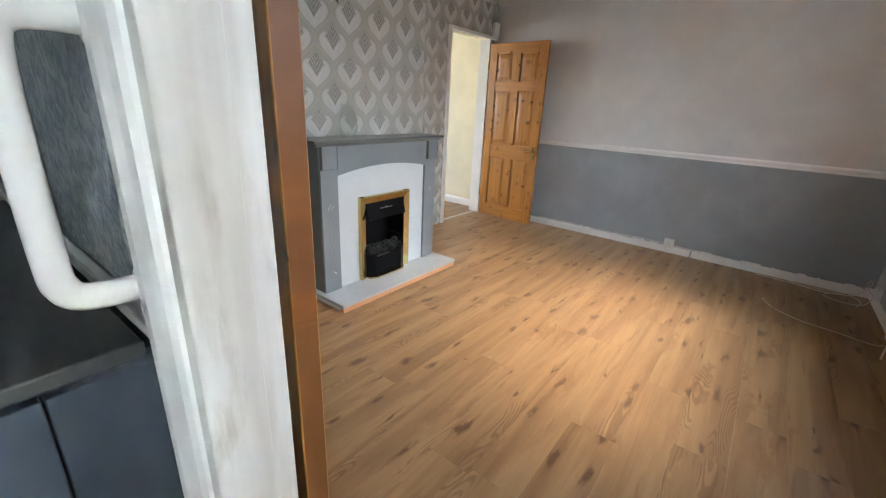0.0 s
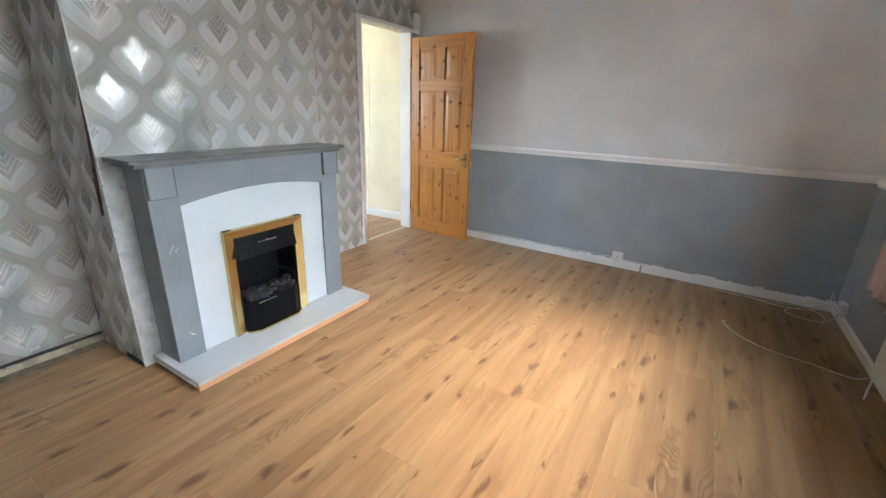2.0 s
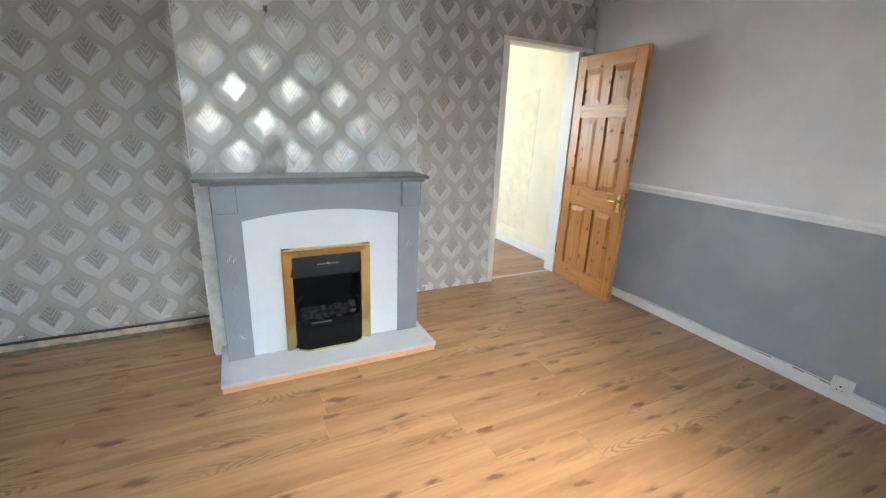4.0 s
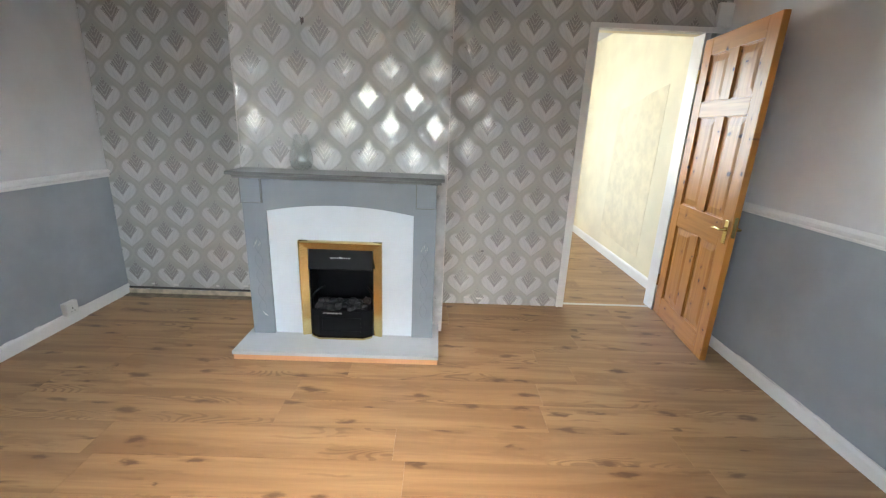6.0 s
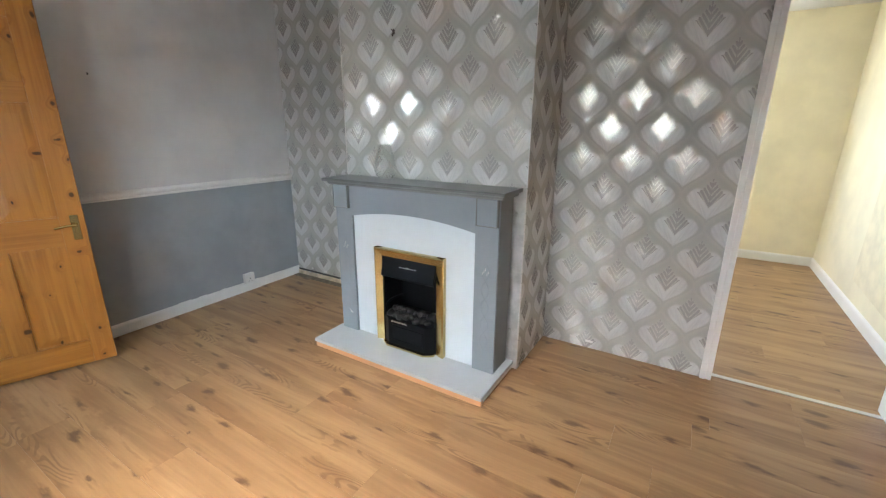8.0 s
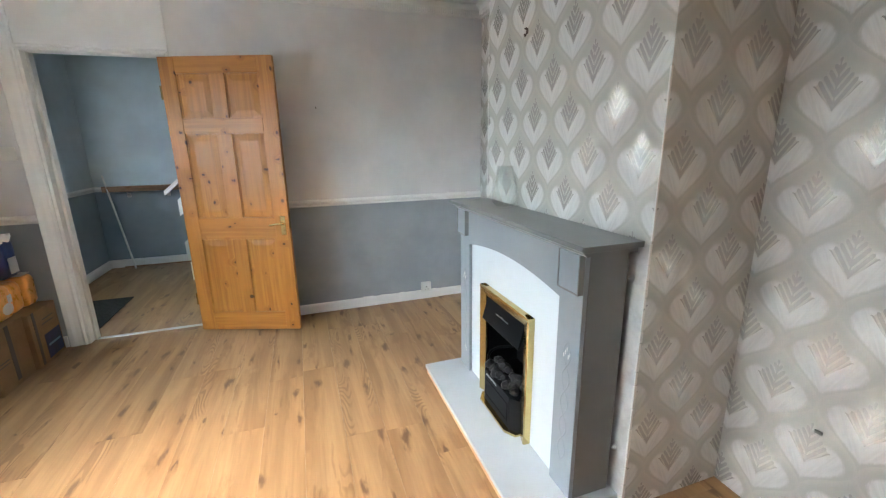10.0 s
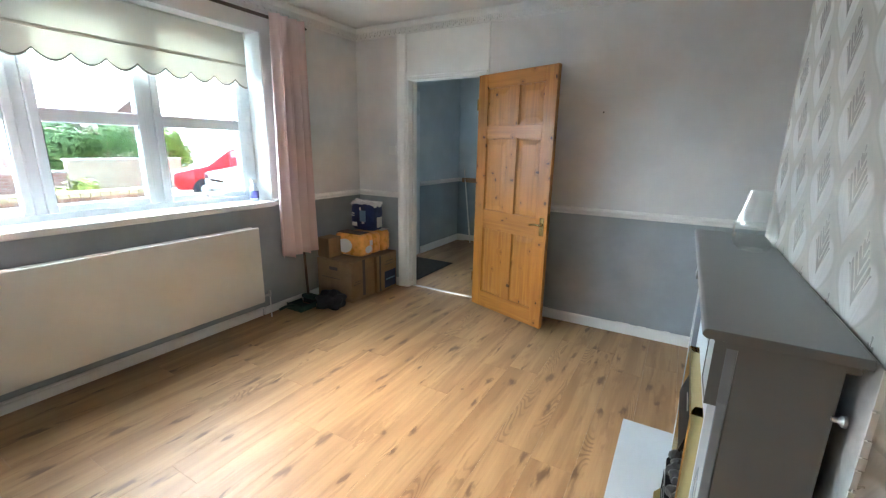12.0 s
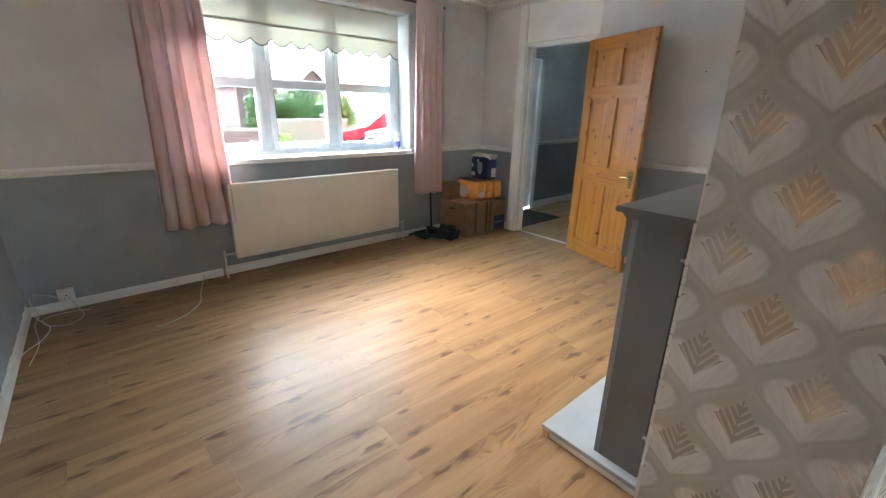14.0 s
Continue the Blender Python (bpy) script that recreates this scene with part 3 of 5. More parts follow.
trim("trim_dado_east", RAIL, [("y", EX, SY, WIN_Y0, -1), ("y", EX, WIN_Y1, NY, -1)], "white moulded dado rail")
COVE = [(-0.003, CZ + 0.003), (-0.003, CZ - 0.085), (0.016, CZ - 0.085), (0.016, CZ - 0.075)] + [(0.018 + 0.062 * (1 - math.cos(i * math.pi / 12)), CZ - 0.073 + 0.060 * math.sin(i * math.pi / 12)) for i in range(7)] + [(0.095, CZ - 0.010), (0.095, CZ + 0.003)]


def beads(axis, at, a, b, sign):
    """Small leaf-shaped beads along the cornice."""
    bm = bmesh.new()
    n = int((b - a) / 0.055)
    for i in range(n):
        s = a + (i + 0.5) * (b - a) / n
        for ds, h0, h1 in ((-0.018, 0.058, 0.030), (0.0, 0.070, 0.022), (0.018, 0.058, 0.030)):
            o0, o1 = at + sign * 0.010, at + sign * 0.034
            z0, z1 = CZ - h0 - 0.008, CZ - h1
            w = 0.0075
            if axis == "x":
                bx(bm, s + ds - w, s + ds + w, min(o0, o1), max(o0, o1), z0, z1)
            else:
                bx(bm, min(o0, o1), max(o0, o1), s + ds - w, s + ds + w, z0, z1)
    return bm


for nm, runs in (("north", [("x", NY, WX, EX, -1)]), ("south", [("x", SY, WX, EX, 1)]), ("east", [("y", EX, SY, NY, -1)]),
                 ("west", [("y", WX, SY, BY0, 1), ("y", WX, BY1, NY, 1)]), ("breast", [("y", BX, BY0 - 0.09, BY1 + 0.09, 1)])):
    structure("trim_cornice_" + nm, merge(*[run_along(COVE, *r) for r in runs], *[beads(*r) for r in runs]), CEIL, "white plaster cornice with a leaf border")
for nm, y0, s in (("a", BY0, -1), ("b", BY1, 1)):
    structure("trim_cornice_return_" + nm, run_along(COVE, "x", y0, WX, BX, s), CEIL, "white plaster cornice with a leaf border")

ragged = bmesh.new()
rng = random.Random(21)
x = WX + 0.8
while x < EX - 0.05:
    w = rng.uniform(0.015, 0.09)
    if rng.random() < 0.7:
        bx(ragged, x, x + w, NY - 0.0025 - 0.003 * rng.random(), NY - 0.0005, 0.062, 0.069 + 0.014 * rng.random() ** 2)
    x += w
x = -2.38
while x < DX0 - 0.05:
    w = rng.uniform(0.02, 0.10)
    if rng.random() < 0.4:
        bx(ragged, x, x + w, SY + 0.0005, SY + 0.003, 0.078, 0.083 + 0.008 * rng.random())
    x += w
structure("trim_ragged_caulk", ragged, WHITE, "ragged white filler along the top of the skirting")

# torn edge of bare plaster under the wallpaper, where the skirting has gone
bm = bmesh.new()
for y0, y1, x0 in ((SY, BY0, WX), ):
    n = 26
    for i in range(n):
        a, b = y0 + (y1 - y0) * i / n, y0 + (y1 - y0) * (i + 1) / n
        bx(bm, x0 + 0.001, x0 + 0.006 + 0.006 * random.random(), a, b, 0.0, 0.030 + 0.010 * random.random())
structure("trim_bare_plaster", bm, BARE, "ragged bare plaster strip at the foot of the wallpaper")
structure("trim_gap_line", merge(box(WX + 0.001, WX + 0.005, SY, BY0, 0.040, 0.056), box(WX + 0.3, BX, BY0 - 0.004, BY0 - 0.001, 0.002, 0.03)), GAP, "dark gap under the wallpaper's edge")
structure("trim_floor_edge", box(WX + 0.012, WX + 0.075, SY, BY0, -0.012, 0.003), paint("grey_screed", (0.20, 0.17, 0.13), 0.9, 0.2, 0.6, scale=20), "bare grey floor edge beside the laminate")

# paint chips and torn flecks of wallpaper
chips = bmesh.new()
for y, z in ((0.45, 0.075), (0.62, 0.068), (0.95, 0.072), (1.16, 0.078), (1.30, 0.083), (3.0, 0.04), (2.9, 0.05)):
    w = 0.02 + 0.03 * random.random()
    bx(chips, WX + 0.0005, WX + 0.003, y, y + w, z, z + 0.008 + 0.01 * random.random())
structure("trim_paper_flecks", chips, PAPERWHITE, "white torn flecks in the wallpaper")
structure("trim_corner_tear", prism([(BX - 0.010, 1.34), (BX - 0.026, 1.20), (BX - 0.050, 1.04), (BX - 0.072, 0.93), (BX - 0.080, 0.79), (BX - 0.050, 0.80), (BX - 0.030, 0.93), (BX - 0.018, 1.05), (BX - 0.006, 1.2)], "y", BY0 - 0.003, BY0 - 0.0005), paint("bare_brick_red", (0.10, 0.035, 0.02), 0.9, 0.2, 0.4, scale=30), "long torn slit in the wallpaper by the corner")

edge_bits = bmesh.new()
rng = random.Random(11)
for yy, ss in ((BY1, 1), (BY0, -1)):
    z = 1.07
    while z < CZ - 0.1:
        h = rng.uniform(0.03, 0.16)
        if rng.random() < 0.62:
            w = rng.uniform(0.002, 0.005)
            bx(edge_bits, BX - w, BX + 0.0012, min(yy - ss * w, yy + ss * 0.0012), max(yy - ss * w, yy + ss * 0.0012), z, z + h)
        z += h
    z = 0.02
    while z < 1.05:
        h = rng.uniform(0.02, 0.10)
        w = rng.uniform(0.003, 0.007)
        bx(edge_bits, BX - w, BX + 0.005, min(yy - ss * w, yy + ss * 0.0012), max(yy - ss * w, yy + ss * 0.0012), z, z + h * 0.9)
        z += h
structure("trim_torn_corner", edge_bits, PAPERWHITE, "torn white paper edges on the chimney breast corners")

# ---- entrance frame ----
frame_in = thing("door_frame", "white painted door frame with a boxed panel over the doorway", "", kind="structure")
part("hinge_jamb", box(DX0, DX0 + 0.03, HY - 0.006, SY - 0.032, 0, 1.99, 0.003), STAINED, frame_in, "white jamb with grubby stains")
part("hinge_rebate", box(DX0, DX0 + 0.019, SY - 0.032, SY + 0.006, 0, 1.99, 0.002), STAINED, frame_in)
part("latch_jamb", box(DX1 - 0.03, DX1, HY - 0.006, SY + 0.006, 0, 1.99, 0.003), WHITE, frame_in)
part("door_stop", box(DX1 - 0.045, DX1 - 0.03, 0.15, 0.21, 0, 1.985, 0.002), WHITE, frame_in)
part("head", box(DX0, DX1, HY - 0.006, SY + 0.008, 1.988, 2.02, 0.003), WHITE, frame_in)
part("head_moulding", prism([(SY, 2.0), (SY + 0.024, 2.003), (SY + 0.026, 2.012), (SY + 0.018, 2.022), (SY, 2.026)], "x", DX0 - 0.015, DX1 - 0.02), WHITE, frame_in)
ARCH = [(0.0, SY - 0.003), (0.0, SY + 0.012), (0.010, SY + 0.018), (0.024, SY + 0.013), (0.050, SY + 0.016), (0.070, SY + 0.022), (0.095, SY + 0.022), (0.104, SY + 0.012), (0.104, SY - 0.003)]
part("architrave", prism([(DX1 - 0.012 + a, b) for a, b in ARCH], "z", 0, CZ - 0.08), WHITE, frame_in)
part("over_panel", box(DX0 - 0.005, DX1 - 0.012, SY - 0.002, SY + 0.006, 2.02, CZ - 0.08, 0.002), WHITE, frame_in)
part("panel_edge", box(DX0 - 0.022, DX0 - 0.004, SY - 0.002, SY + 0.012, 1.98, CZ - 0.08, 0.002), WHITE, frame_in)
part("hall_architrave", prism([(DX0 + 0.005 - a * 0.8, HY + SY - b) for a, b in ARCH], "z", 0, 2.05), WHITE, frame_in)
part("hall_architrave", prism([(DX1 - 0.005 + a, HY + SY - b) for a, b in ARCH], "z", 0, 2.05), WHITE, frame_in)
thing("threshold_strip", "thin bright metal threshold strip in the doorway", "threshold", bm=prism([(0.17, 0.0), (0.18, 0.006), (0.20, 0.006), (0.21, 0.0)], "x", DX0 + 0.03, DX1 - 0.03), mats=CHROME)

# ---- doors ----


def six_panel_door(name, label, m, lever_sides=(1, -1)):
    """A six-panel leaf: local x from the hinge, y through the thickness, z up."""
    W, H, T = 0.762, 1.972, 0.036
    d = thing(name, label, "door", m)
    st, z0 = 0.105, 0.006
    rows = [(0.15, 0.725), (0.885, 1.475), (1.575, 1.865)]
    mid0, mid1 = W / 2 - 0.05, W / 2 + 0.05
    part("stile", box(0, st, 0, T, z0, H, 0.003), PINE, d)
    part("stile", box(W - st, W, 0, T, z0, H, 0.003), PINE, d)
    rails = [(z0, rows[0][0]), (rows[0][1], rows[1][0]), (rows[1][1], rows[2][0]), (rows[2][1], H)]
    for a, b in rails:
        part("rail", box(st, W - st, 0.0006, T - 0.0006, a, b, 0.002), PINE_ACROSS, d)
    for a, b in rows:
        part("muntin", box(mid0, mid1, 0.0006, T - 0.0006, a, b, 0.002), PINE, d)
        for p0, p1 in ((st, mid0), (mid1, W - st)):
            bm = box(p0, p1, T / 2 - 0.003, T / 2 + 0.003, a, b)
            for s in (-1, 1):
                y_out, y_in = T / 2 + s * 0.003, T / 2 + s * 0.009
                e, f = 0.012, 0.05
                o = [bm.verts.new(p) for p in ((p0 + e, y_out, a + e), (p1 - e, y_out, a + e), (p1 - e, y_out, b - e), (p0 + e, y_out, b - e))]
                i = [bm.verts.new(p) for p in ((p0 + f, y_in, a + f), (p1 - f, y_in, a + f), (p1 - f, y_in, b - f), (p0 + f, y_in, b - f))]
                for j in range(4):
                    q = (o[j], o[(j + 1) % 4], i[(j + 1) % 4], i[j])
                    bm.faces.new(q if s < 0 else q[::-1])
                bm.faces.new(i if s < 0 else i[::-1])
                # bead round the panel
                w = 0.007
                for u0, u1, v0, v1 in ((p0, p1, a, a + w), (p0, p1, b - w, b), (p0, p0 + w, a + w, b - w), (p1 - w, p1, a + w, b - w)):
                    bx(bm, u0, u1, min(y_out, T / 2 + s * 0.007), max(y_out, T / 2 + s * 0.007), v0, v1)
            part("panel", bm, PINE, d)
    for s in lever_sides:
        yf = T if s > 0 else 0.0
        h = part("lever_handle", box(W - 0.062, W - 0.024, min(yf, yf + s * 0.006), max(yf, yf + s * 0.006), 0.755, 0.895, 0.0025), BRASS, d, "brass lever handle on a plate")
        y1 = yf + s * 0.006
        part("neck", turned(lathe([(0.011, 0), (0.009, 0.01), (0.008, 0.036)], 16), Matrix.Translation((W - 0.043, y1, 0.84)) @ pose(0, 0, 0, -90 * s)), BRASS, h, smooth=True)
        part("lever", tube([(W - 0.040, y1 + s * 0.034, 0.84), (W - 0.07, y1 + s * 0.036, 0.842), (W - 0.10, y1 + s * 0.035, 0.838), (W - 0.13, y1 + s * 0.030, 0.832)], 0.0075), BRASS, h, smooth=True)
    part("hinge_edge", box(-0.0012, 0.0, 0.002, T - 0.002, z0 + 0.002, H - 0.002), EDGE, d, "worn door edge, darkened for its shade")
    part("latch_plate", box(W - 0.0005, W + 0.002, 0.008, 0.028, 0.80, 0.92), BRASS, d, "brass latch plate")
    for z in (0.22, 1.70):
        part("hinge", merge(box(-0.002, 0.0, 0.004, 0.030, z, z + 0.09), turned(lathe([(0.006, 0), (0.006, 0.09)], 12), Matrix.Translation((-0.004, -0.003, z)))), BRASS, d, "brass butt hinge")
    return d


# Hinge edge coloured darker than the leaf, which puts in its shade.
EDGE = pine("shaded_pine_edge", (0.20, 0.075, 0.022), (0.12, 0.042, 0.014))
PINE_ACROSS = pine("varnished_pine_rail", along=0)
six_panel_door("door", "open orange varnished pine door with six panels and brass lever", pose(-0.460, 0.315, 0, 0, 0, 160.5))
six_panel_door("door", "open orange varnished pine door with six panels beside the papered wall", pose(-2.815, 4.425, 0, 0, 0, -6.3))

# back doorway's frame
fr = thing("door_frame", "white painted frame of the back doorway", "", kind="structure")
part("jamb", box(WX - 0.13, WX + 0.012, YD0, YD0 + 0.028, 0, YDZ, 0.003), WHITE, fr)
part("jamb", box(WX - 0.13, WX + 0.006, YD1 - 0.012, YD1 + 0.03, 0, YDZ, 0.003), WHITE, fr)
part("architrave", box(WX - 0.003, WX + 0.016, YD0 - 0.028, YD0 - 0.001, 0, YDZ + 0.03, 0.003), WHITE, fr)
part("head", box(WX - 0.13, WX + 0.018, YD0 - 0.03, north(WX) - 0.004, YDZ + 0.002, YDZ + 0.034, 0.003), WHITE, fr)
part("corner_block", box(WX - 0.002, WX + 0.03, YD1 + 0.035, north(WX) - 0.002, YDZ + 0.036, YDZ + 0.18, 0.004), WHITE, fr)
structure("baseboard_back", run_along(SKIRT, "x", 4.62, -5.8, WX - 0.12, -1), WHITE, "white painted skirting board")
structure("baseboard_back_end", run_along(SKIRT, "y", -5.8, 3.5, 4.62, 1), WHITE, "white painted skirting board")
thing("threshold_strip", "pale threshold strip under the back doorway", "threshold", bm=box(WX - 0.075, WX - 0.045, YD0 + 0.028, YD1 - 0.012, 0.0, 0.004, 0.001), mats=CHROME)

# ---- window ----
FX0, FX1 = 1.08, 1.15
win = thing("window_1", "white plastic three-light casement window over a deep sill", "", kind="structure")


def bar(name, y0, y1, z0, z1, x0=FX0, x1=FX1, par=win, b=0.006):
    return part(name, box(x0, x1, y0, y1, z0, z1, b), UPVC, par)


FZ0, FZ1 = 0.945, WIN_Z1
bar("outer_frame", WIN_Y0, WIN_Y0 + 0.085, FZ0, FZ1)
bar("outer_frame", WIN_Y1 - 0.045, WIN_Y1, FZ0, FZ1)
bar("outer_frame", WIN_Y0 + 0.085, WIN_Y1 - 0.045, FZ0, FZ0 + 0.045)
bar("outer_frame", WIN_Y0 + 0.085, WIN_Y1 - 0.045, FZ1 - 0.045, FZ1)
MY = (2.10, 2.725)
for y in MY:
    bar("mullion", y - 0.028, y + 0.028, FZ0 + 0.045, FZ1 - 0.045)
edges = [WIN_Y0 + 0.085, MY[0] - 0.028, MY[0] + 0.028, MY[1] - 0.028, MY[1] + 0.028, WIN_Y1 - 0.045]
TZ = 1.535
for i in range(3):
    a, b = edges[2 * i], edges[2 * i + 1]
    op = i != 1
    sash = part("sash", merge(box(FX0 - 0.012, FX1 - 0.012, a, a + 0.045, FZ0 + 0.045, FZ1 - 0.045, 0.006), box(FX0 - 0.012, FX1 - 0.012, b - 0.045, b, FZ0 + 0.045, FZ1 - 0.045, 0.006),
                              box(FX0 - 0.0115, FX1 - 0.012, a + 0.045, b - 0.045, FZ0 + 0.045, FZ0 + 0.09, 0.006), box(FX0 - 0.0115, FX1 - 0.012, a + 0.045, b - 0.045, FZ1 - 0.09, FZ1 - 0.045, 0.006)), UPVC, win)
    part("glazing_bar", box(FX0 - 0.010, FX1 - 0.014, a + 0.045, b - 0.045, TZ - 0.038, TZ + 0.038, 0.006), UPVC, sash)
    for z0, z1 in ((FZ0 + 0.09, TZ - 0.038), (TZ + 0.038, FZ1 - 0.09)):
        for n, w in ((merge(box(FX0 - 0.004, FX0 - 0.001, a + 0.045, a + 0.0485, z0, z1), box(FX0 - 0.004, FX0 - 0.001, b - 0.0485, b - 0.045, z0, z1)), 0),):
            part("gasket", n, GAP, sash)
        pane = part("pane", box(FX0 + 0.022, FX0 + 0.026, a + 0.044, b - 0.044, z0 - 0.001, z1 + 0.001), PANE, sash)
        pane.visible_shadow = False
    if op:
        yc = (a + b) / 2
        h = part("window_handle", box(FX0 - 0.024, FX0 - 0.012, yc - 0.035, yc + 0.035, FZ0 + 0.058, FZ0 + 0.078, 0.003), CHROME, sash, "satin steel window handle")
        part("grip", tube([(FX0 - 0.030, yc + 0.01, FZ0 + 0.068), (FX0 - 0.045, yc - 0.02, FZ0 + 0.070), (FX0 - 0.048, yc - 0.09, FZ0 + 0.074)], 0.007), CHROME, h, smooth=True)
sill = thing("window_sill", "white painted window board with a rounded front edge", "", bm=box(EX - 0.035, FX0 + 0.005, WIN_Y0 + 0.001, WIN_Y1 - 0.001, WIN_Z0 + 0.002, WIN_Z0 + 0.044, 0.008), mats=WHITE, kind="structure")
RV = 0.008
structure("window_reveal", merge(box(EX + 0.002, FX0, WIN_Y0, WIN_Y0 + RV, WIN_Z0 + 0.045, WIN_Z1), box(EX + 0.002, FX0, WIN_Y1 - RV, WIN_Y1, WIN_Z0 + 0.045, WIN_Z1), box(EX + 0.002, FX0, WIN_Y0 + RV, WIN_Y1 - RV, WIN_Z1 - RV, WIN_Z1)), paint("reveal_paint", (0.70, 0.72, 0.72), 0.5, 0.04, 0.1), "white painted window reveal")
structure("window_bead", merge(box(EX - 0.004, EX, WIN_Y0 - 0.028, WIN_Y0, WIN_Z0 + 0.045, WIN_Z1 + 0.02), box(EX - 0.004, EX, WIN_Y0 - 0.028, WIN_Y1 + 0.028, WIN_Z1, WIN_Z1 + 0.02)), WALL_UP, "painted bead round the window")

# roller blind, scalloped
bl = thing("roller_blind", "ivory roller blind with a scalloped braided hem, half lowered", "blind")
BY_A, BY_B, BLX = 1.40, 3.37, 1.015
part("roller", turned(lathe([(0.022, 0), (0.022, BY_B - BY_A)], 20), Matrix.Translation((BLX + 0.022, BY_A, 2.195)) @ pose(0, 0, 0, -90)), BLIND, bl, smooth=True)
for y in (BY_A - 0.012, BY_B + 0.002):
    part("bracket", box(BLX - 0.005, BLX + 0.05, y, y + 0.01, 2.165, 2.217, 0.002), PLASTIC, bl)
n, sc = 264, 0.1642
bm = bmesh.new()
rows = []
for i in range(n + 1):
    y = BY_A + (BY_B - BY_A) * i / n
    low = 1.868 - 0.050 * abs(math.sin(math.pi * ((y - BY_A) / sc + 0.4))) ** 0.9
    rows.append([[bm.verts.new((BLX + dx, y, z)) for z in (low, 1.90, 2.0, 2.195)] for dx in (0.0, 0.0012)])
for p, q in zip(rows, rows[1:]):
    for s in (0, 1):
        for j in range(3):
            f = (p[s][j], q[s][j], q[s][j + 1], p[s][j + 1])
            bm.faces.new(f if s else f[::-1])
    bm.faces.new((p[0][0], p[1][0], q[1][0], q[0][0]))
part("cloth", bm, BLIND, bl)
part("hem_bar", box(BLX - 0.007, BLX + 0.006, BY_A, BY_B, 1.968, 1.986, 0.004), paint("blind_pocket", (0.55, 0.53, 0.45), 0.7), bl)
pts = []
for i in range(n + 1):
    y = BY_A + (BY_B - BY_A) * i / n
    pts.append((BLX - 0.0005, y, 1.868 - 0.050 * abs(math.sin(math.pi * ((y - BY_A) / sc + 0.4))) ** 0.9))
bm = bmesh.new()
ring = [[bm.verts.new((p[0] + dx, p[1], p[2] + dz)) for dx, dz in ((-0.003, -0.006), (0.004, -0.006), (0.004, 0.006), (-0.003, 0.006))] for p in pts]
for p, q in zip(ring, ring[1:]):
    for j in range(4):
        bm.faces.new((p[j], p[(j + 1) % 4], q[(j + 1) % 4], q[j]))
part("braid", bm, BLIND_HEM, bl, "grey braid edge")

# curtains and rod
rodt = thing("curtain_rod", "dark bronze curtain rod with cone finials", "curtain rod")
part("pole", tube([(0.82, 1.0, 2.315), (0.82, 3.78, 2.315)], 0.0125, 14), ROD, rodt, smooth=True)
for y, s in ((1.0, -1), (3.78, 1)):
    part("finial", turned(lathe([(0.010, 0), (0.021, 0.006), (0.023, 0.014), (0.014, 0.03), (0.004, 0.052)], 18), Matrix.Translation((0.82, y, 2.315)) @ pose(0, 0, 0, -90 * s)), ROD, rodt, smooth=True)
for y in (1.12, 3.66):
    part("bracket", merge(tube([(0.82, y, 2.312), (0.86, y, 2.30), (0.899, y, 2.30)], 0.006), box(0.893, 0.8995, y - 0.016, y + 0.016, 2.27, 2.33, 0.002)), ROD, rodt, smooth=True)


def curtain(y0, y1, z0, folds, seed, wide):
    """A hanging curtain in deep soft folds of uneven width; it opens out to the hem."""
    rng = random.Random(seed)
    widths = [rng.uniform(0.7, 1.4) for _ in range(folds)]
    deep = [rng.uniform(0.75, 1.25) for _ in range(folds + 1)]
    lean = [rng.uniform(-0.35, 0.35) for _ in range(folds + 1)]
    total = sum(widths)
    bm = bmesh.new()
    nz, per = 30, 18
    cols = []
    start = 0.0
    for i, w in enumerate(widths):
        for j in range(per):
            cols.append(((start + w * j / per) / total, i, j / per))
        start += w
    cols.append((1.0, folds - 1, 1.0))
    rows = []
    for j in range(nz + 1):
        t = j / nz
        z = 2.345 - t * (2.345 - z0)
        spread = 1 + wide * t ** 1.3
        row = []
        for sx, i, f in cols:
            a = math.tau * (f + 0.10 * lean[i] * math.sin(4 * t + i))
            amp = (0.026 + 0.022 * t) * (deep[i] * (1 - f) + deep[i + 1] * f)
            wave = math.sin(a) + 0.22 * math.sin(2 * a + 2.0 * lean[i] + 2.5 * t)
            y = (y0 + y1) / 2 + (sx - 0.5) * (y1 - y0) * spread + 0.010 * math.sin(2 * a) * (0.4 + 0.6 * t)
            row.append(bm.verts.new((0.775 - amp * wave + 0.015 * t, y, z + (0.007 * math.sin(3.1 * i + a) if j == nz else 0))))
        rows.append(row)
    for p, q in zip(rows, rows[1:]):
        for i in range(len(cols) - 1):
            bm.faces.new((p[i], p[i + 1], q[i + 1], q[i]))
    return bm


for y0, y1, z0, folds, seed, wide, lab in ((1.02, 1.34, 0.475, 4, 3, 0.12, "dusty pink curtain drawn aside beside the window"), (3.19, 3.60, 0.47, 5, 8, 0.22, "dusty pink curtain gathered beside the radiator")):
    c = thing("curtain", lab, "curtain", group="curtains at the window")
    cl = part("cloth", curtain(y0, y1, z0, folds, seed, wide), PINK, c, smooth=True)
    md = cl.modifiers.new("thickness", "SOLIDIFY")
    md.thickness = 0.003

# radiator
rad = thing("radiator", "cream panel radiator under the window, slightly scuffed", "radiator")
RY0, RY1, RZ0, RZ1, RXF = 1.595, 3.20, 0.165, 0.775, 0.755
bm = box(RXF, RXF + 0.022, RY0, RY1, RZ0, RZ1, 0.008, 3)
part("front_panel", bm, RAD, rad, smooth=True)
bm = bmesh.new()
for i in range(40):
    y = RY0 + 0.02 + i * (RY1 - RY0 - 0.04) / 40
    bx(bm, RXF + 0.022, RXF + 0.07, y, y + 0.012, RZ0 + 0.03, RZ1 - 0.03)
